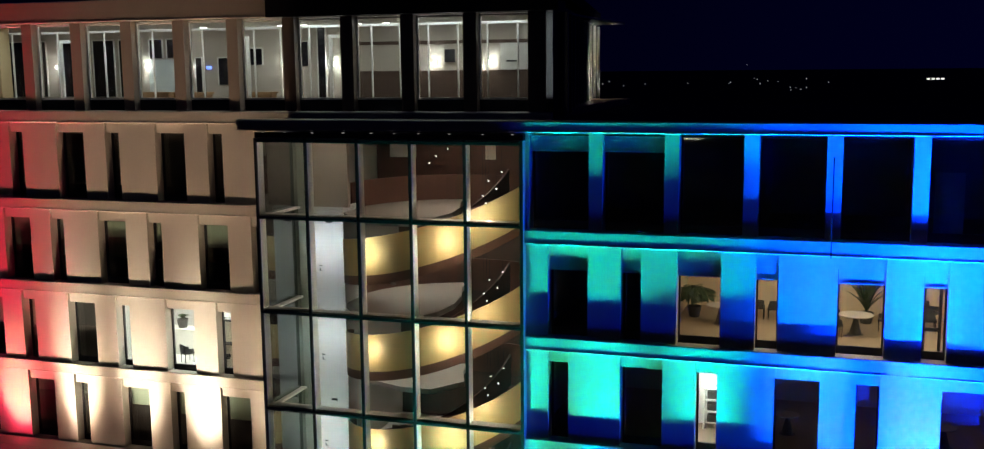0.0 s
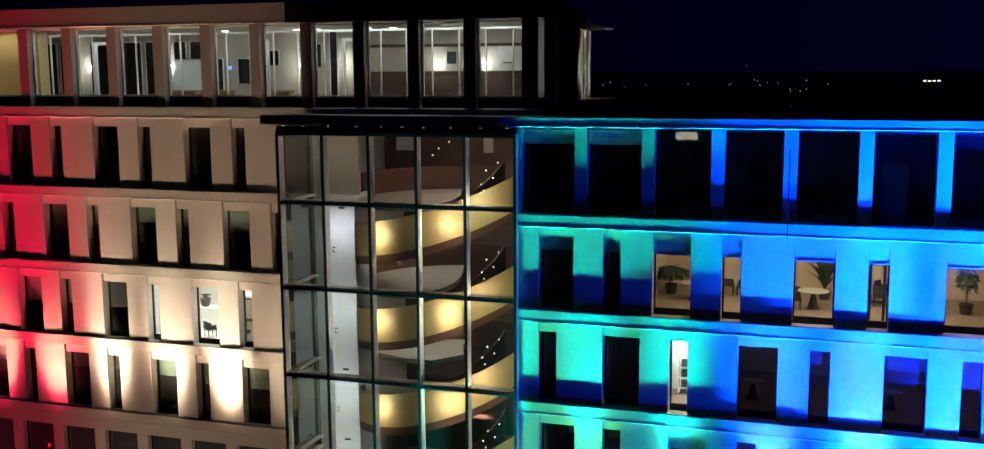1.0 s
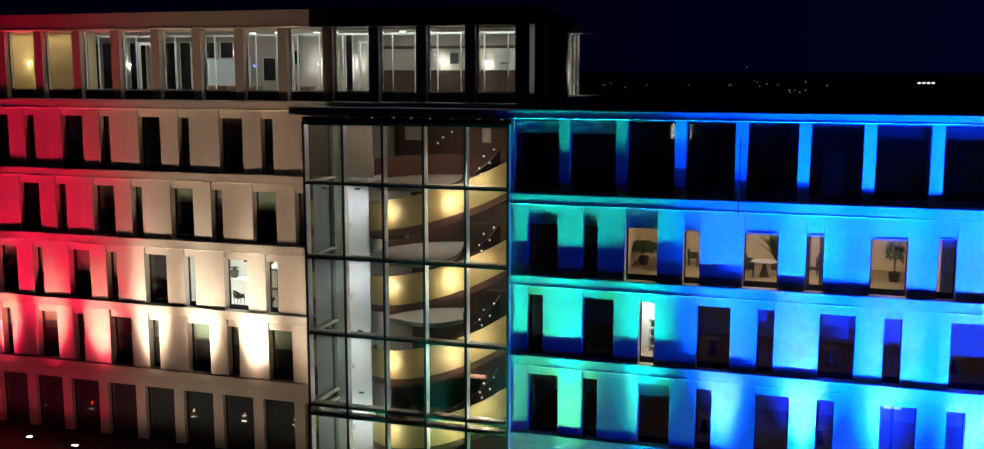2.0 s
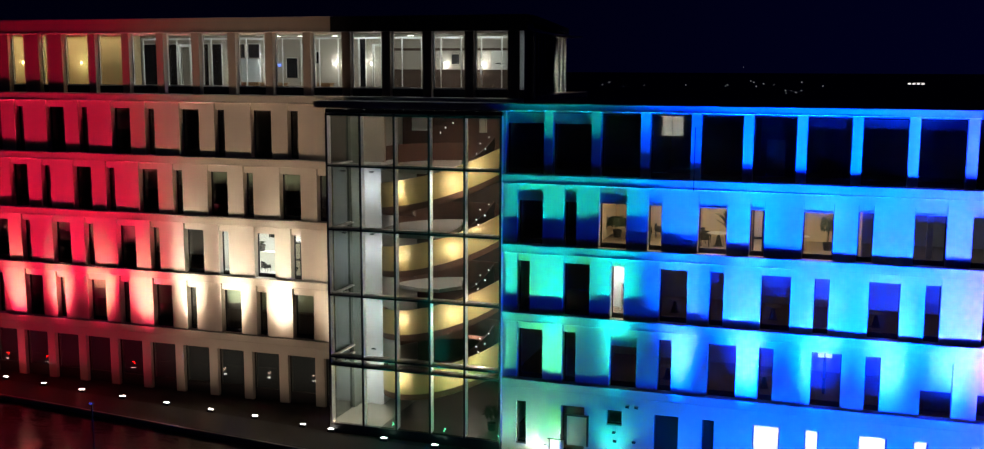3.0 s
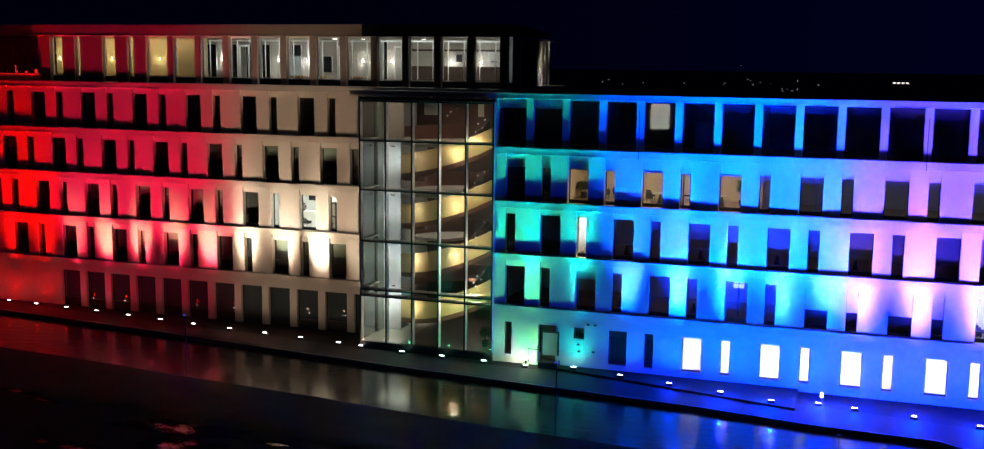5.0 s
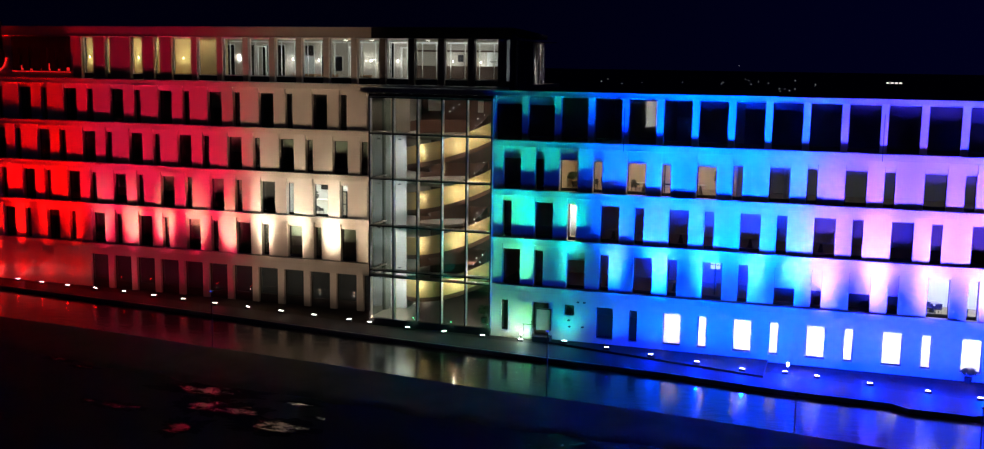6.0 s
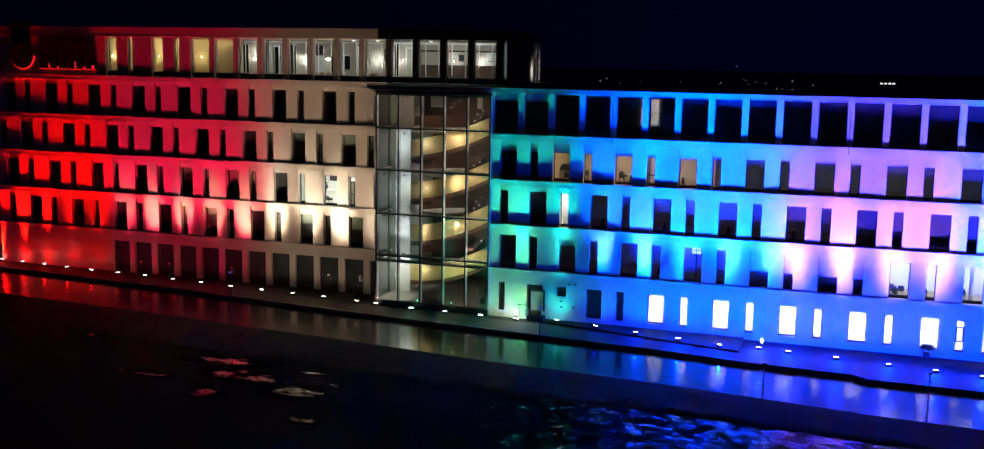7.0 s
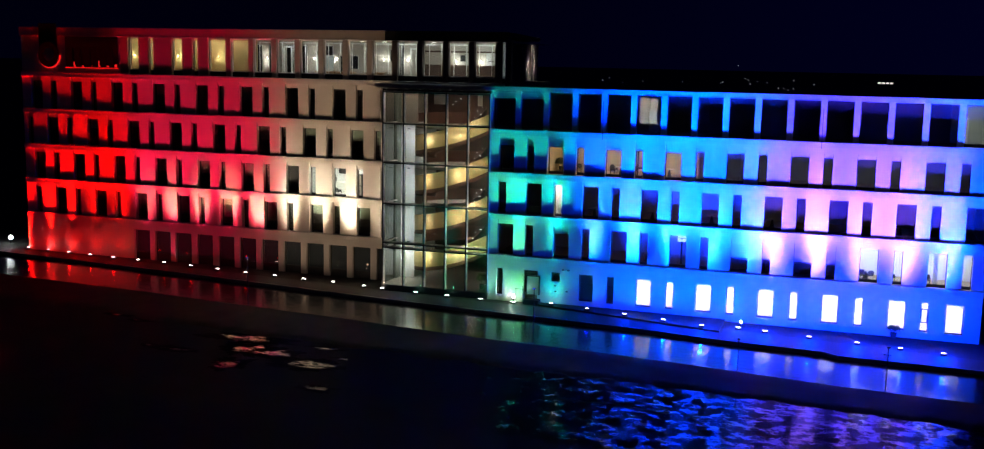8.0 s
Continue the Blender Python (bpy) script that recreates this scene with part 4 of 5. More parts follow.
lamp("top_light", "AREA", (-16, 46.0, 22.85), (-16, 46.0, 0), 95, (1, 0.96, 0.92), 8, size_y=4)
lamp("top_light", "AREA", (-44.4, 41.3, 22.85), (-44.4, 41.3, 0), 150, (1, 0.77, 0.50), 14, size_y=0.8)
lamp("top_light", "AREA", (-23.2, 41.6, 22.88), (-23.2, 41.9, 0), 300, (0.97, 0.98, 1.0), 27, size_y=0.5)

# ---- floodlights on the promenade ----
M_LENS = {}
HOUSING = mesh_of("housing", boxes((-0.22, 0.22, -0.12, 0.12, 0.05, 0.22), (-0.03, 0.03, -0.03, 0.03, 0.0, 0.06)), M_BLACK)
for fx, c1, w1, fc, w2, c3, w3 in FLOODS:
    foot = flood_place(fx)
    fl_ob = thing("floodlight", foot, "small black floodlight set along the promenade, shining up", "floodlight", "floodlights along the promenade")
    part("housing", HOUSING, None, fl_ob, "", foot)
    pale = tuple(round(0.35 * c + 0.65, 3) for c in fc)
    if pale not in M_LENS:
        M_LENS[pale] = mesh_of("lens", boxes((-0.16, 0.16, -0.08, 0.08, 0.22, 0.235)), glowing("lit_lens", pale, 12))
    part("lens", M_LENS[pale], None, fl_ob, "bright lens", foot)

# ---- sign on the top storey ----
M_SIGN = surface("black_sign_face", (0.010, 0.009, 0.010), 0.5, 0, 3.0, 0.3, 0.05)
M_SIGNGLOW = glowing("red_sign_glow", (1.0, 0.02, 0.02), 0.8)
M_TROUGH = glowing("red_trough_glow", (1.0, 0.02, 0.02), 0.35)
sign = thing("sign", (-57.8, YP_L, 19.6), "black roof sign of upright blocks and a ring, red light behind", "sign")
part("backing", boxes((-58.6, -51.9, YP_L - 0.02, YP_L + 0.06, 19.75, 22.95)), M_SIGN, sign)
part("light_trough", boxes((-58.6, -51.9, YP_L - 0.10, YP_L - 0.02, 19.62, 19.70)), M_TROUGH, sign, "red light strip")
for k, (w, h) in enumerate([(0.72, 1.9), (0.70, 1.9), (0.95, 1.9), (0.72, 1.9), (0.70, 1.9), (0.65, 1.9)]):
    x = -58.3 + 1.06 * k
    part("block", boxes((x, x + w, YP_L - 0.26, YP_L - 0.14, 19.95, 19.95 + h)), M_BLACK, sign)
    part("back_light", boxes((x + w + 0.04, x + 0.98, YP_L - 0.05, YP_L - 0.03, 19.78, 19.78 + (0.45, 0.12, 0.75, 0.65, 0.15, 0.3)[k])), M_SIGNGLOW, sign, "red light between the blocks")


def ring_mesh(x, y, z, r0, r1, depth, a0, a1, steps):
    bm = bmesh.new()
    rows = []
    for i in range(steps + 1):
        a = a0 + (a1 - a0) * i / steps
        c, q = math.cos(a), math.sin(a)
        rows.append([bm.verts.new((x + r * c, yy, z + r * q)) for r, yy in ((r0, y), (r1, y), (r1, y + depth), (r0, y + depth))])
    for p, w in zip(rows, rows[1:]):
        for j in range(4):
            bm.faces.new((p[j], p[(j + 1) % 4], w[(j + 1) % 4], w[j]))
    bm.faces.new(rows[0][::-1])
    bm.faces.new(rows[-1])
    bmesh.ops.recalc_face_normals(bm, faces=bm.faces)
    return bm


part("ring", ring_mesh(-60.7, YP_L - 0.2, 21.0, 0.75, 1.35, 0.14, 0, 2 * math.pi, 40), M_BLACK, sign, "black ring")
part("ring_glow", ring_mesh(-60.7, YP_L - 0.05, 21.0, 1.30, 1.46, 0.04, math.pi * 1.02, math.pi * 1.98, 30), M_SIGNGLOW, sign, "red light behind the ring")
part("mast", boxes((-61.9, -59.6, YP_L - 0.16, YP_L - 0.04, 21.8, 24.3)), M_BLACK, sign)

# ---- end of the top storey: upright fins ----
fins = thing("louvre_screen", (-8.6, 52, 18.9), "dark upright louvre fins closing the end of the top storey", "louvre screen")
for k in range(9):
    y = 41.35 + 1.6 * k
    x = -9.1 - 0.154 * (y - 41.9)
    part("fin", boxes((x, x + 0.27, y - 0.05, y + 0.05, 18.95, 22.95)), M_STEEL, fins)
for x, y in ((-10.9, 54.5), (-11.09, 56.4), (-11.27, 58.2)):
    part("fin", boxes((x - 0.06, x + 0.06, y - 0.04, y + 0.04, 19.1, 22.95)), M_FINPAINT, fins, "pale fin lit by an added spot")
# spot with no fixture, added to brighten the three pale fins
lamp("fin_fill_spot", "SPOT", (-9.5, 51.5, 20.3), (-11.0, 56.0, 21.1), 420, (1, 0.97, 0.94), 0.05, 80, 0.6)
lamp("corner_strip_light", "AREA", (-9.16, YP_L + 0.28, 21.3), (-9.16, YP_L, 21.3), 1.6, (0.9, 0.92, 1.0), 0.2, size_y=3.1)

# ---- posts, bollards and lamps along the promenade ----
def post(x, tall, lit):
    y = verge(x) + 0.25
    ob = thing("post", (x, y, -0.24), "thin dark steel post at the edge of the basin", "post", "posts along the basin")
    bm = bmesh.new()
    cyl(bm, x, y, -0.24, -0.35 + tall, 0.05, 0.035)
    part("shaft", bm, M_BLACK, ob)
    bm = bmesh.new()
    cyl(bm, x, y, -0.24, -0.19, 0.14)
    part("foot", bm, M_BLACK, ob)
    part("head", boxes((x - 0.11, x + 0.11, y - 0.08, y + 0.08, -0.35 + tall, -0.25 + tall)), M_BLACK, ob)
    if lit:
        part("signal", boxes((x - 0.09, x + 0.09, y - 0.10, y - 0.081, -0.345 + tall, -0.255 + tall)), M_SIGNAL, ob, "small blue light")
    else:
        part("crossbar", boxes((x - 0.30, x + 0.18, y - 0.025, y + 0.025, -0.85 + tall, -0.80 + tall)), M_BLACK, ob)


M_SIGNAL = glowing("blue_signal", (0.08, 0.10, 1.0), 0.6)
for x, tall, lit in ((-27.0, 4.3, True), (-0.3, 4.4, True), (15.3, 2.4, False), (25.2, 3.1, False)):
    post(x, tall, lit)


def bollard(x, y, watts, colour):
    g = GROUND
    ob = thing("bollard_light", (x, y, g), "short post light glowing white beside the wall", "bollard light", "post lights")
    bm = bmesh.new()
    cyl(bm, x, y, g, g + 0.45, 0.06)
    part("post", bm, M_BLACK, ob)
    bm = bmesh.new()
    cyl(bm, x, y, g + 0.45, g + 0.75, 0.08)
    part("lantern", bm, glowing("post_light_glow", (1, 0.98, 0.92), 14), ob, "glowing white lantern")
    bm = bmesh.new()
    cyl(bm, x, y, g + 0.75, g + 0.79, 0.10)
    part("cap", bm, M_BLACK, ob)
    lamp("bollard_lamp", "POINT", (x, y - 0.14, g + 0.62), (0, 0, 0), watts, colour, 0.06)


bollard(-6.35, 35.7, 130, (1, 0.96, 0.86))
bollard(14.15, 33.9, 60, (0.9, 0.95, 1.0))
street = thing("street_lamp", (-68.9, 42, GROUND), "low street lamp with a bright white globe", "street lamp")
bm = bmesh.new()
cyl(bm, -68.9, 42, GROUND, 0.0, 0.07, 0.05)
part("shaft", bm, M_BLACK, street)
bm = bmesh.new()
ball(bm, -68.9, 42, 0.13, 0.24, 14)
part("globe", bm, glowing("street_lamp_glow", (0.92, 0.96, 1), 20), street, "bright white globe")
lamp("street_lamp_light", "POINT", (-68.9, 41.6, 0.2), (0, 0, 0), 60, (0.92, 0.96, 1), 0.2)

# entrance: door, porch and railing on the plinth
porch = thing("porch", (-4.6, 35.6, 0.3), "grey steel entrance porch with a thin railing", "porch")
part("box", boxes((-5.35, -3.95, 35.35, 36.18, GROUND, -0.10)), M_PAVE, porch)
part("door", boxes((-5.2, -4.1, 36.02, 36.08, 0.3, 1.95)), M_STEEL, porch, "grey steel door")
part("door_frame", boxes((-5.3, -5.2, 35.98, 36.1, 0.3, 2.05), (-4.1, -4.0, 35.98, 36.1, 0.3, 2.05), (-5.3, -4.0, 35.98, 36.1, 1.95, 2.05)), M_FRAME, porch)
for x in (-5.9, -5.3):
    bm = bmesh.new()
    cyl(bm, x, 34.9, 0.0, 1.25 if x > -5.5 else 0.95, 0.025, seg=8)
    part("railing_post", bm, M_BLACK, porch)
part("handrail", prism([(34.88, 0.92), (34.92, 0.92), (34.92, 0.97), (34.88, 0.97)], -6.0, -5.2), M_BLACK, porch)
for x, z in ((-2.6, 1.25), (-2.55, 0.75), (-1.9, 2.75), (-1.4, 2.75), (-1.5, 0.8)):
    single("wall_fitting", boxes((x - 0.09, x + 0.09, 36.04, YF_R + 0.03, z - 0.05, z + 0.05)), M_FRAME, "small dark fitting on the ground floor wall", "wall fitting", "wall fittings")

# rods on the piers of the top storey
for x in (1.30, 19.62):
    single("rod", boxes((x - 0.02, x + 0.02, YF_R - 0.08, YF_R - 0.04, 14.62, 17.9)), M_BLACK, "thin dark rod fixed upright in front of a pier", "rod", "rods on the piers")

# header lights over the atrium
M_DOT = glowing("small_white_light", (1, 0.97, 0.9), 0.5)
for k in range(10):
    x = -19.3 + 1.08 * k + 0.16 * math.sin(5.0 * k)
    part("downlight", boxes((x - 0.04, x + 0.04, YA + 0.10, YA + 0.124, 18.505, 18.519)), M_DOT, atrium)

# ---- far town lights and the low building behind ----
bm = bmesh.new()
TOWN = [(-194.2, 1.7), (-188.3, 3.8), (-175.9, 0.1), (-157.9, 1.6), (-122.5, 2.0), (-89.4, 1.4), (-87.9, 2.4), (-75.3, 16.9), (-69.1, 5.8), (-66.6, 4.8), (-64.5, 1.3),
        (-58.6, 3.5), (-50.3, 2.7), (-40.9, -1.8), (-40.3, -3.8), (-36.5, -1.8), (-32.6, -3.3), (-28.5, 5.1), (-28.3, -1.8), (-11.7, 2.1)]
for x, z in TOWN:
    ball(bm, x, 900, z + 4.0, random.uniform(0.25, 0.5), 6)
single("town_lights", bm, glowing("town_light", (0.9, 0.92, 1.0), 0.28), "far white lamps of the town on the horizon", "town lights", "", "stuff")
bm = bmesh.new()
for k in range(4):
    box(bm, 31.0 + 1.7 * k, 32.1 + 1.7 * k, 447, 448, 14.3, 14.95)
single("lit_windows", bm, glowing("lit_far_window", (1, 0.97, 0.92), 1.0), "row of bright windows far across the town", "lit windows", "", "stuff")
shed = thing("low_building", (-12, 92, 0), "low dark flat-roofed building behind the wing", "building")
part("wall", boxes((-30, 6, 93, 104, -0.6, 16.6)), M_LAND, shed)
part("roof", boxes((-30.3, 6.3, 92.8, 104.2, 16.6, 16.8)), M_ROOF, shed)


# a building across the open ground, behind the walk, that the panes of the top storey mirror
across = thing("building", (-26, -152, -0.72), "dark plain building with one large lit window", "building")
part("wall", boxes((-60, 4, -162, -144.3, -0.72, 15.0)), M_LAND, across)
part("roof", boxes((-60.4, 4.4, -162.4, -143.9, 15.0, 15.3)), M_ROOF, across)
lit = part("window", boxes((-30.0, -25.6, -144.3, -144.24, 6.0, 12.4)), glowing("lit_room_window", (1.0, 0.94, 0.80), 4.2), across, "large lit window")
part("glazing_bar", boxes((-27.9, -27.7, -144.24, -144.2, 6.0, 12.4)), M_FRAME, lit)
part("glazing_bar", boxes((-30.0, -27.9, -144.24, -144.2, 8.6, 8.8)), M_FRAME, lit)
part("glazing_bar", boxes((-27.7, -25.6, -144.24, -144.2, 8.6, 8.8)), M_FRAME, lit)

M_GLOBE = glowing("globe_glow", (1, 0.96, 0.9), 6)

# ---- inside the lit rooms ----
def shared(ob_name, parts, label, category, group, at):
    """A thing built round the origin out of named parts, and set down at a place."""
    ob = thing(ob_name, at, label, category, group)
    for name, bm, material, note in parts:
        me = mesh_of(name, bm, material)
        p = new(name, me)
        p.parent = ob
        if note:
            tagged(p, note)
    return ob


def leaf_blades(count, height, spread, broad, seed):
    """Bent leaf blades springing from one point."""
    rng = random.Random(seed)
    bm = bmesh.new()
    for _ in range(count):
        a, lean, h = rng.uniform(0, 2 * math.pi), rng.uniform(0.15, 1.0) * spread, height * rng.uniform(0.55, 1.0)
        c, q = math.cos(a), math.sin(a)
        left_v, right_v = [], []
        for i in range(6):
            u = i / 5
            r, z = lean * u ** 1.3, h * (u - 0.35 * u ** 3 * lean / spread)
            w = broad * math.sin(math.pi * min(0.98, 0.08 + 0.92 * u)) * 0.5
            left_v.append(bm.verts.new((r * c - w * q, r * q + w * c, z)))
            right_v.append(bm.verts.new((r * c + w * q, r * q - w * c, z + 0.02)))
        for i in range(5):
            bm.faces.new((left_v[i], right_v[i], right_v[i + 1], left_v[i + 1]))
    return bm


def leaf_crown(count, height, spread, broad, seed):
    """A rounded crown of drooping leaves on a few thin stems."""
    rng = random.Random(seed)
    bm = bmesh.new()
    for _ in range(5):
        a, r = rng.uniform(0, 2 * math.pi), rng.uniform(0.05, 0.45) * spread
        foot, tip = Vector((0.05 * math.cos(a), 0.05 * math.sin(a), 0)), Vector((r * math.cos(a), r * math.sin(a), height * rng.uniform(0.55, 0.85)))
        side = Vector((-math.sin(a), math.cos(a), 0)) * 0.012
        back = Vector((math.cos(a), math.sin(a), 0)) * 0.012
        lower, upper = [bm.verts.new(foot + q) for q in (side, back, -side)], [bm.verts.new(tip + q) for q in (side, back, -side)]
        for i in range(3):
            j = (i + 1) % 3
            bm.faces.new((lower[i], lower[j], upper[j], upper[i]))
    for _ in range(count):
        a, tilt, r = rng.uniform(0, 2 * math.pi), rng.uniform(-0.55, 1.0), rng.uniform(0.35, 1.0) ** 0.6
        flat = math.sqrt(max(0.0, 1 - min(1.0, tilt * tilt)))
        at = Vector((r * spread * flat * math.cos(a), r * spread * flat * math.sin(a), height * (0.62 + 0.38 * r * tilt)))
        out = Vector((math.cos(a + rng.uniform(-0.8, 0.8)), math.sin(a + rng.uniform(-0.8, 0.8)), rng.uniform(-0.9, 0.25))).normalized()
        across_leaf = out.cross(Vector((0, 0, 1))).normalized() * broad * rng.uniform(0.35, 0.55)
        long = broad * rng.uniform(1.7, 2.6)
        base, left_v, right_v = bm.verts.new(at), bm.verts.new(at + out * long * 0.45 + across_leaf), bm.verts.new(at + out * long * 0.45 - across_leaf)
        tip = bm.verts.new(at + out * long + Vector((0, 0, -0.25 * long)))
        bm.faces.new((base, left_v, tip))
        bm.faces.new((base, tip, right_v))
    return bm


def plant(at, height, spread, broad, count, seed, label, crown=False, group="plants in the lounge"):
    bm = bmesh.new()
    cyl(bm, 0, 0, 0, 0.42, 0.20, 0.28, 16)
    leaves = (leaf_crown if crown else leaf_blades)(count, height, spread, broad, seed)
    bmesh.ops.translate(leaves, verts=leaves.verts, vec=(0, 0, 0.40))
    soil = bmesh.new()
    cyl(soil, 0, 0, 0.40, 0.43, 0.25, 0.25, 16)
    return shared("potted_plant", [("pot", bm, M_POT, ""), ("soil", soil, M_BED, ""), ("leaves", leaves, M_LEAF, "dark green leaves")], label, "plant", group, at)


def round_table(at, radius, label="round table with a pale top and a flared foot"):
    top, foot, base = bmesh.new(), bmesh.new(), bmesh.new()
    cyl(top, 0, 0, 0.71, 0.74, radius, radius, 28)
    cyl(foot, 0, 0, 0.02, 0.71, 0.22, 0.05, 16)
    cyl(base, 0, 0, 0.0, 0.02, 0.30, 0.28, 20)
    return shared("round_table", [("tabletop", top, M_TABLETOP, ""), ("column", foot, M_POT, ""), ("foot_plate", base, M_POT, "")], label, "table", "round tables", at)


def chair(at, turn, label="black upholstered chair on thin legs"):
    seat, back = boxes((-0.25, 0.25, -0.25, 0.25, 0.40, 0.48)), boxes((-0.25, 0.25, 0.20, 0.27, 0.48, 0.85))
    arms = [boxes((x, x + 0.04, -0.2, 0.24, 0.48, 0.66)) for x in (-0.28, 0.24)]
    for bm in (seat, back, *arms):
        bmesh.ops.bevel(bm, geom=bm.edges[:], offset=0.018, segments=2, affect="EDGES")
    parts = [("seat", seat, M_DARKCHAIR, ""), ("backrest", back, M_DARKCHAIR, ""), ("armrest", arms[0], M_DARKCHAIR, ""), ("armrest", arms[1], M_DARKCHAIR, "")]
    for x in (-0.21, 0.21):
        for y in (-0.21, 0.21):
            leg = bmesh.new()
            cyl(leg, x, y, 0, 0.40, 0.015, 0.02, 8)
            parts.append(("leg", leg, M_BLACK, ""))
    ob = shared("chair", parts, label, "chair", "chairs", at)
    ob.rotation_euler = (0, 0, radians(turn))
    return ob


F4, F3, F2, L3F = EDGE[2] + 0.02, EDGE[1] + 0.02, EDGE[0] + 0.02, EDGE[1] + 0.02
single("partition", boxes((-4.3, 9.6, 43.7, 43.8, F4, 14.6)), M_BEIGE, "beige back wall of the lit lounge", "wall", "", "structure")
single("partition", boxes((-4.4, -4.3, 37.1, 43.8, F4, 14.6)), M_BEIGE, "beige side wall of the lit lounge", "wall", "", "structure")
single("partition", boxes((9.6, 9.7, 37.1, 43.8, F4, 14.6)), M_BEIGE, "beige side wall of the lit lounge", "wall", "", "structure")
plant((-3.75, 41.6, F4), 0.85, 0.66, 0.13, 380, 3, "bushy green plant in a dark pot on the lounge floor", True)
plant((2.6, 42.2, F4), 1.85, 0.95, 0.13, 64, 5, "tall green plant with long leaves in a dark pot")
plant((7.95, 40.9, F4), 1.55, 0.34, 0.11, 260, 8, "tall narrow leafy plant in a dark pot", True)
plant((-10.1, 37.6, 0.05), 1.15, 0.40, 0.12, 220, 21, "leafy plant in a dark pot on the atrium floor", True, "")
plant((26.2, 35.75, GROUND - 0.02), 0.75, 0.42, 0.10, 260, 23, "round dark bush in a pot before a lit window", True, "")
single("column", boxes((12.85, 13.15, 39.9, 40.2, F4, 14.6)), M_WHITEWALL, "pale column inside a dim room", "column", "", "structure")
round_table((-2.62, 40.6, F4), 0.55)
round_table((2.2, 40.3, F4), 0.62)
round_table((6.55, 40.6, F4), 0.5)
for x, y, a in ((-1.35, 42.0, 90), (-0.75, 41.9, -90), (-1.9, 40.8, 200), (1.35, 41.2, 60), (1.5, 39.9, 100), (3.3, 40.9, -60), (4.75, 41.4, 90), (4.9, 42.6, 60)):
    chair((x, y, F4), a)
inner = thing("inner_window", (4.5, 37.43, F4), "dark framed inner window standing behind the facade", "window")
part("frame", boxes((4.22, 4.32, 37.4, 37.46, F4, 13.75), (4.72, 4.82, 37.4, 37.46, F4, 13.75), (4.32, 4.72, 37.4, 37.46, 13.63, 13.75), (4.32, 4.72, 37.4, 37.46, 12.1, 12.22)), M_FRAME, inner)
# dim meeting rooms one storey down
for x in (-0.05, 5.3, 10.6, 15.8, 26.3):
    round_table((x, 39.9, F3), 0.42, "small round table in a dim room")
for x in (-0.3, 5.0, 15.3):
    round_table((x, 39.6, F2), 0.42, "small round table in a dim room")
# white lit landing with a shelf
single("partition", boxes((-3.6, -1.6, 40.2, 40.3, F3, 10.6)), M_WHITEWALL, "white wall of the lit landing", "wall", "", "structure")
for x in (-3.7, -1.6):
    single("partition", boxes((x, x + 0.1, 37.1, 40.3, F3, 10.6)), M_WHITEWALL, "white side wall of the lit landing", "wall", "", "structure")
lamp("landing_light", "AREA", (-2.6, 38.8, 10.5), (-2.6, 38.8, 0), 160, (1, 0.97, 0.92), 1.2, size_y=1.2)
rack = thing("shelf", (-2.7, 39.7, F3), "white shelf with dark boxes on the lit landing", "shelf")
part("upright", boxes((-3.1, -3.05, 39.5, 39.9, F3, 8.9)), M_WHITEFRAME, rack)
part("upright", boxes((-2.3, -2.25, 39.5, 39.9, F3, 8.9)), M_WHITEFRAME, rack)
for z in (7.6, 8.05, 8.5, 8.9):
    part("board", boxes((-3.05, -2.3, 39.5, 39.9, z - 0.03, z)), M_WHITEFRAME, rack)
for z, w in ((7.6, 0.55), (8.05, 0.45), (8.5, 0.6)):
    single("box", boxes((-2.95, -2.95 + w, 39.55, 39.85, z, z + 0.26)), M_POT, "dark storage box on a white shelf", "box", "boxes on the shelf")
# the lit office of the left wing
single("partition", boxes((-31.0, -22.4, 45.0, 45.1, L3F, 11.0)), M_WHITEWALL, "white back wall of the lit office", "wall", "", "structure")
for x in (-31.0, -22.5):
    single("partition", boxes((x, x + 0.1, 40.8, 45.0, L3F, 11.0)), M_WHITEWALL, "white side wall of the lit office", "wall", "", "structure")
single("floor_covering", boxes((-30.9, -22.5, 40.75, 45.0, L3F, L3F + 0.02)), M_WHITEWALL, "pale grey office floor", "floor", "", "structure")
counter = thing("counter", (-27.2, 43.4, L3F), "long white office counter with a slanted white front", "counter")
part("front", prism([(43.2, L3F + 0.02), (43.4, L3F + 0.02), (43.4, 8.55), (43.25, 8.55)], -30.0, -25.6), M_WHITEFRAME, counter)
part("top", boxes((-30.0, -25.6, 43.15, 43.9, 8.55, 8.60)), M_WHITEFRAME, counter)
plant((-28.4, 43.55, 8.60), 0.35, 0.35, 0.10, 30, 12, "small green plant standing on the white counter")
chair((-27.3, 42.2, L3F + 0.02), 150)
chair((-26.2, 42.6, L3F + 0.02), 40)
chair((-24.9, 42.1, L3F + 0.02), 120)
single("wall_screen", boxes((-28.6, -26.6, 44.92, 45.0, 9.3, 10.5)), M_NIGHT, "large dark screen on the office wall", "screen")
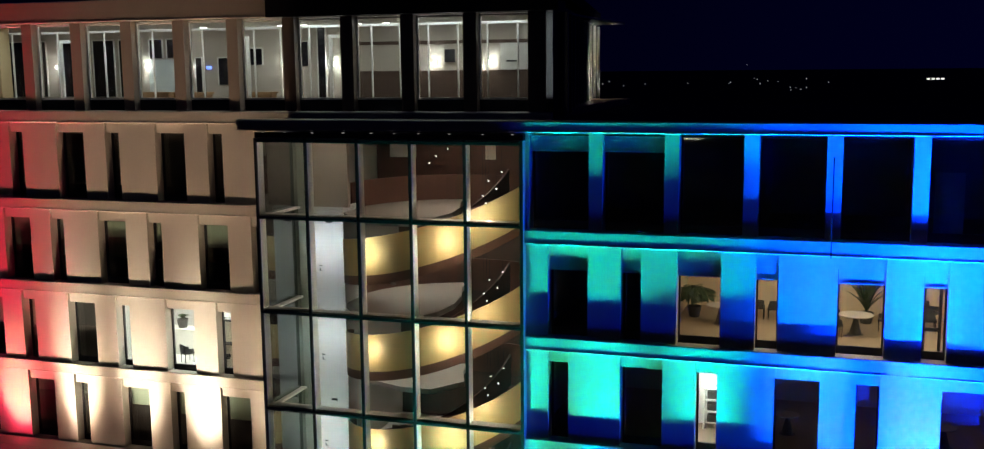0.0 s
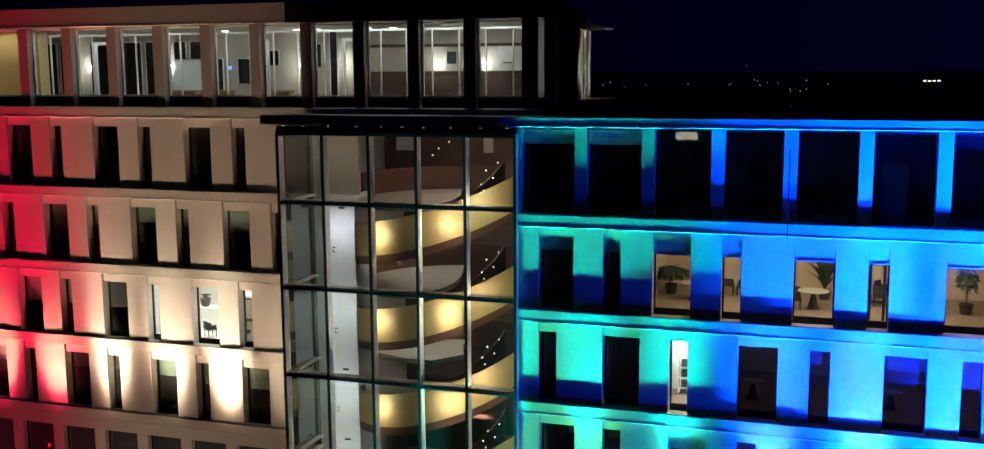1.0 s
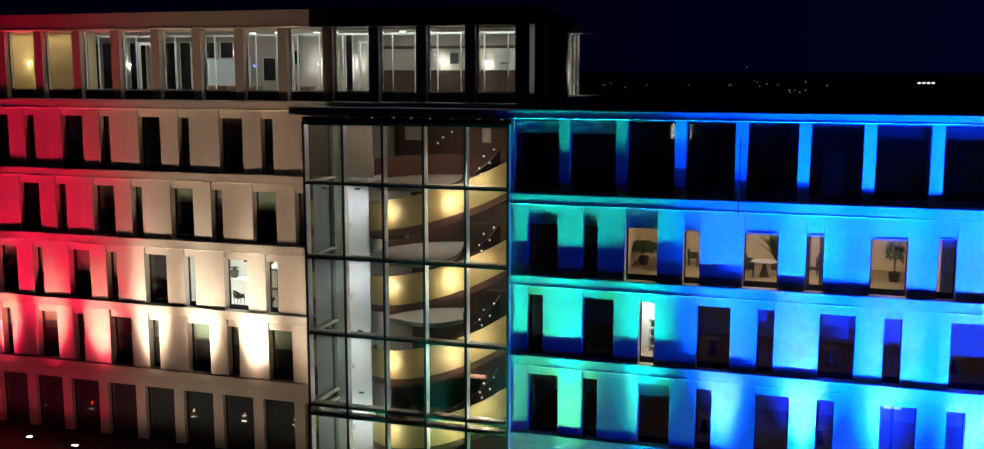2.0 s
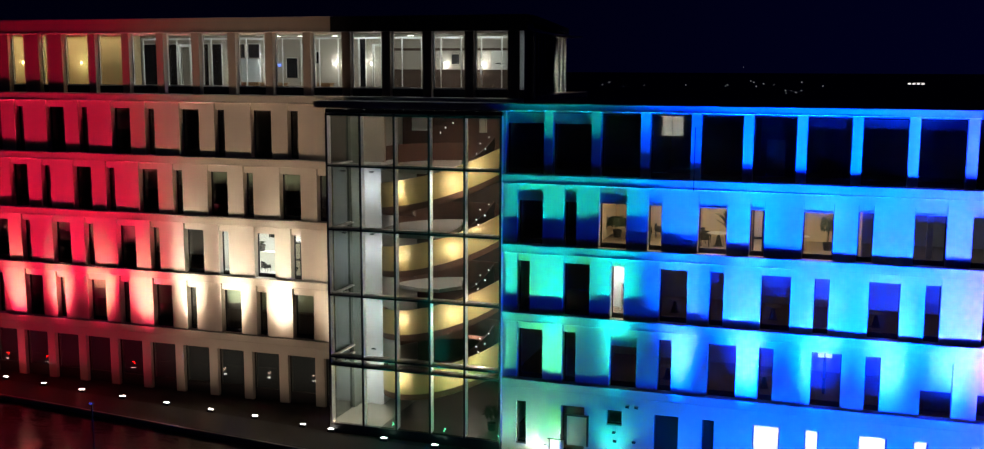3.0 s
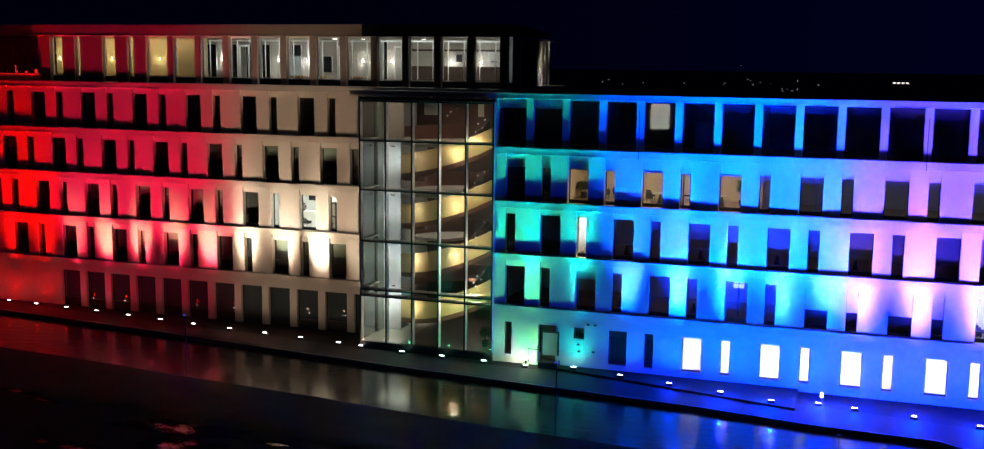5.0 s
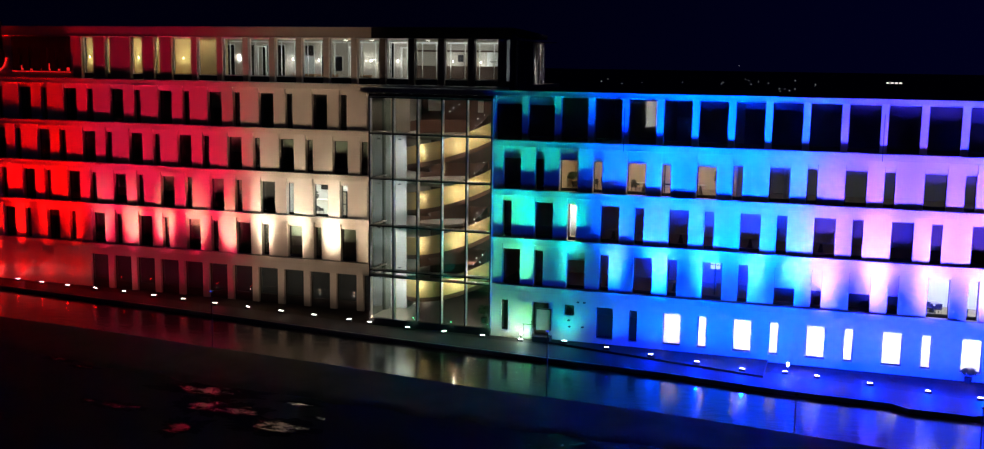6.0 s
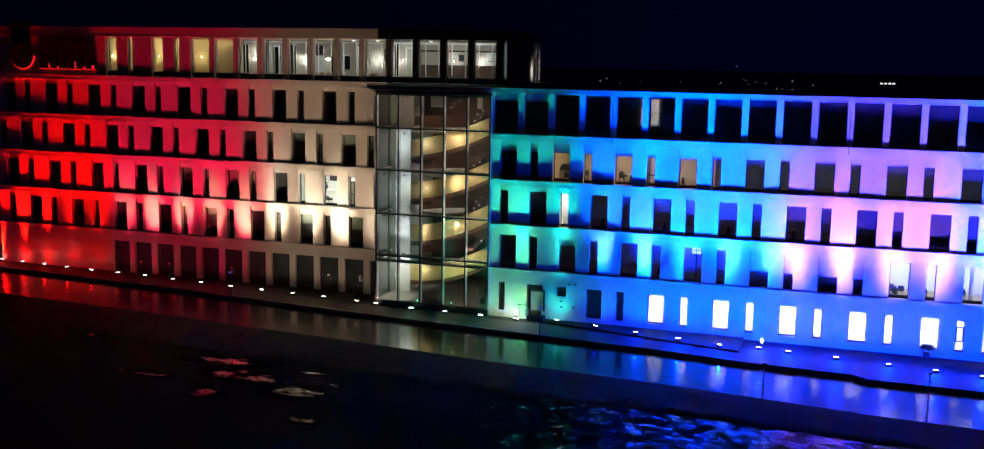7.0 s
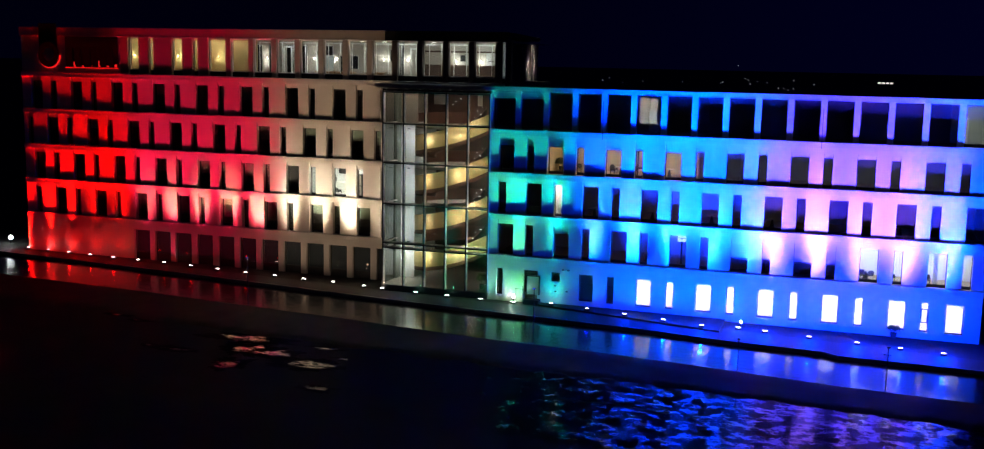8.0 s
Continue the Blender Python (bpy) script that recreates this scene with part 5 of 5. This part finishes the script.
cab = thing("cabinet", (-24.6, 41.6, L3F), "dark framed glass cabinet beside the office window", "cabinet")
part("frame", boxes((-25.1, -25.03, 41.5, 41.9, L3F + 0.02, 9.7), (-24.4, -24.33, 41.5, 41.9, L3F + 0.02, 9.7), (-25.03, -24.4, 41.5, 41.9, 9.6, 9.7), (-25.03, -24.4, 41.5, 41.9, 8.5, 8.56)), M_FRAME, cab)
part("back", boxes((-25.03, -24.4, 41.86, 41.89, L3F + 0.05, 9.6)), M_CREAM, cab)
# lit rooms at the far end of the right wing
single("partition", boxes((22.0, 32.3, 41.5, 41.6, F2, 6.7)), M_WHITEWALL, "white back wall of a lit room", "wall", "", "structure")
single("partition", boxes((21.9, 22.0, 37.1, 41.5, F2, 6.7)), M_WHITEWALL, "white side wall of a lit room", "wall", "", "structure")
lamp("office_light", "AREA", (27.0, 39.3, 6.6), (27.0, 39.3, 0), 560, (0.86, 0.93, 1.0), 9.5, size_y=2.5)
for x, a in ((23.5, 20), (24.1, 200), (25.9, 90), (28.6, 0)):
    chair((x, 38.6, F2), a)
round_table((23.8, 39.4, F2), 0.55)
single("column", boxes((29.0, 29.35, 38.2, 38.5, F2, 6.8)), M_WHITEWALL, "white column inside a lit room", "column", "", "structure")
lamp("room_light", "POINT", (31.2, 39.4, 17.6), (0, 0, 0), 140, (0.85, 1.0, 0.95), 0.12)
four = thing("wall_screen", (8.1, 40, F2), "four bright square screens on a wall", "screen")
for x in (7.75, 8.15):
    for z in (5.55, 5.9):
        part("screen", boxes((x, x + 0.34, 39.4, 39.44, z, z + 0.28)), glowing("bright_screen", (0.75, 0.92, 1.0), 1.1), four)
part("stand", boxes((8.05, 8.2, 39.44, 39.5, F2, 5.9)), M_FRAME, four)

# top storey: wall lamps, night windows, benches
def sconce(x, y, z, watts, colour):
    ob = thing("wall_lamp", (x, y, z), "small wall lamp washing the wall with light", "wall lamp", "wall lamps of the top storey")
    part("plate", boxes((x - 0.05, x + 0.05, y - 0.05, y - 0.02, z - 0.08, z + 0.08)), M_WHITEFRAME, ob)
    bm = bmesh.new()
    cyl(bm, x, y - 0.08, z - 0.10, z + 0.10, 0.045, 0.045, 12)
    part("shade", bm, glowing("wall_lamp_glow", colour, 7), ob, "glowing shade")
    lamp("wall_lamp_light", "POINT", (x, y - 0.32, z), (0, 0, 0), watts, colour, 0.07)


for x in (-39.2, -33.5, -30.75, -25.3, -22.6, -17.2, -14.5):
    sconce(x, 48.98, 21.1, 40, (1, 0.96, 0.90))
for x in (-51.2, -45.75, -40.9):
    sconce(x, 41.98, 21.1, 26, (1, 0.80, 0.46))
for x0, x1, z0, z1 in ((-42.6, -41.4, 19.5, 22.45), (-41.1, -39.9, 19.5, 22.45), (-38.95, -37.75, 19.5, 22.45), (-36.8, -35.5, 19.5, 22.45), (-35.15, -34.4, 19.5, 22.45), (-33.25, -32.5, 21.5, 22.45), (-32.2, -31.3, 21.5, 22.45),
                       (-30.5, -30.15, 19.2, 21.47), (-29.15, -28.3, 20.1, 21.46), (-27.35, -26.6, 21.1, 21.9), (-24.6, -24.0, 21.0, 22.2), (-23.45, -23.05, 19.2, 22.9)):
    w = thing("night_window", ((x0 + x1) / 2, 48.95, z0), "dark window in the back wall with a white frame", "window", "night windows of the top storey")
    part("pane", boxes((x0, x1, 48.93, 48.96, z0, z1)), M_NIGHT, w)
    part("frame", boxes((x0 - 0.06, x0, 48.91, 48.97, z0, z1), (x1, x1 + 0.06, 48.91, 48.97, z0, z1), (x0, x1, 48.91, 48.97, z1, z1 + 0.06)), M_WHITEFRAME, w)
for x0, x1, z0, z1 in ((-33.3, -31.2, 19.5, 21.42), (-13.9, -12.35, 20.74, 21.97)):
    single("wall_board", boxes((x0, x1, 48.84, 48.90, z0, z1)), M_PALEBOARD if x0 < -20 else M_WHITEWALL, "pale board on the back wall of the top storey", "board", "boards of the top storey")
single("wall_panel", boxes((-29.85, -29.6, 48.90, 48.96, 20.9, 21.06)), glowing("blue_panel_glow", (0.15, 0.25, 1.0), 2.5), "small glowing blue control panel", "panel")
for x in (-28.7, -27.0, -24.4, -23.2, -20.3, -18.9):
    single("downlight", boxes((x - 0.14, x + 0.14, 46.9, 47.1, 22.90, 22.94)), glowing("downlight_glow", (1, 0.96, 0.88), 6), "small round downlight in the ceiling", "downlight", "downlights of the top storey")
for x0, x1, y in ((-30.5, -28.3, 43.6), (-27.9, -26.0, 43.2), (-25.0, -22.8, 43.4)):
    b = thing("bench", ((x0 + x1) / 2, y, 19.16), "low oak bench with a solid box base", "bench", "oak benches")
    part("seat", boxes((x0, x1, y - 0.3, y + 0.3, 19.78, 19.86)), M_OAK, b)
    part("base", boxes((x0 + 0.08, x1 - 0.08, y - 0.24, y + 0.24, 19.16, 19.78)), M_OAK, b)
single("notice_board", boxes((-16.7, -16.18, 48.82, 48.88, 21.1, 21.72)), M_FRAME, "small dark board on the wall", "notice board")
single("wall_bracket", boxes((-13.6, -13.07, 48.76, 48.84, 21.10, 21.18)), M_FRAME, "thin dark bar fixed on a white board", "bracket")
single("air_vent", boxes((-12.8, -12.5, 48.84, 48.90, 22.40, 22.82)), M_STEEL, "grey square vent high on the wall", "vent")
lamp("board_light", "SPOT", (-13.1, 47.6, 22.8), (-13.1, 48.9, 21.3), 26, (1, 0.98, 0.95), 0.05, 85, 0.8)
# pendant lamps in the stair
for fl in range(1, 5):
    z = EDGE[fl - 1]
    for x, y, dz in ((-10.7, 38.8, 1.96), (-11.6, 39.2, 0.98), (-11.2, 38.7, 1.63), (-10.95, 38.9, 1.30), (-11.45, 39.1, 0.72)):
        ob = thing("pendant_lamp", (x, y, z + dz), "tiny bright globe hung on a thin cable", "pendant lamp", "pendant lamps in the stair")
        bm = bmesh.new()
        ball(bm, x, y, z + dz, 0.024, 10)
        part("globe", bm, M_GLOBE, ob)
        bm = bmesh.new()
        cyl(bm, x, y, z + dz + 0.05, z + 3.75, 0.006, 0.006, 6)
        part("cable", bm, M_BLACK, ob)

for x, z in ((-14.5, 17.0), (-14.2, 17.3), (-13.7, 17.6)):
    ob = thing("pendant_lamp", (x, 41.0, z), "tiny bright globe hung on a thin cable", "pendant lamp", "pendant lamps in the stair")
    bm = bmesh.new()
    ball(bm, x, 41.0, z, 0.028, 10)
    part("globe", bm, M_GLOBE, ob)
    bm = bmesh.new()
    cyl(bm, x, 41.0, z + 0.03, 18.3, 0.006, 0.006, 6)
    part("cable", bm, M_BLACK, ob)

# glazed screen with white posts behind the top storey's windows
screen = thing("glazed_screen", (-23, 42.6, 19.16), "white framed glazed screen inside the top storey", "glazed screen")
for x in [-36.4 + 1.31 * k for k in range(12)] + [-20.35, -18.82, -17.44, -16.16, -14.89, -13.59, -12.31, -11.03]:
    y = 42.55 if x < -21 else 42.10
    part("post", boxes((x - 0.028, x + 0.028, y, y + 0.08, 19.16, 22.6)), M_WHITEFRAME, screen)
part("top_rail", boxes((-36.5, -20.9, 42.54, 42.66, 22.6, 22.7)), M_WHITEFRAME, screen)
part("top_rail", boxes((-20.9, -9.8, 42.09, 42.21, 22.6, 22.7)), M_WHITEFRAME, screen)
part("sill_rail", boxes((-36.5, -20.9, 42.54, 42.66, 19.16, 19.30)), M_WHITEFRAME, screen)
for x0 in (-33.6, -24.5, -19.6):
    d = part("door_leaf", boxes((x0, x0 + 0.14, 42.45, 42.55, 19.16, 22.3), (x0 + 0.14, x0 + 0.86, 42.45, 42.55, 22.16, 22.3), (x0 + 0.86, x0 + 1.0, 42.45, 42.55, 19.16, 22.3), (x0 + 0.14, x0 + 0.86, 42.45, 42.55, 19.16, 19.34)), M_WHITEFRAME, screen, "white door leaf")
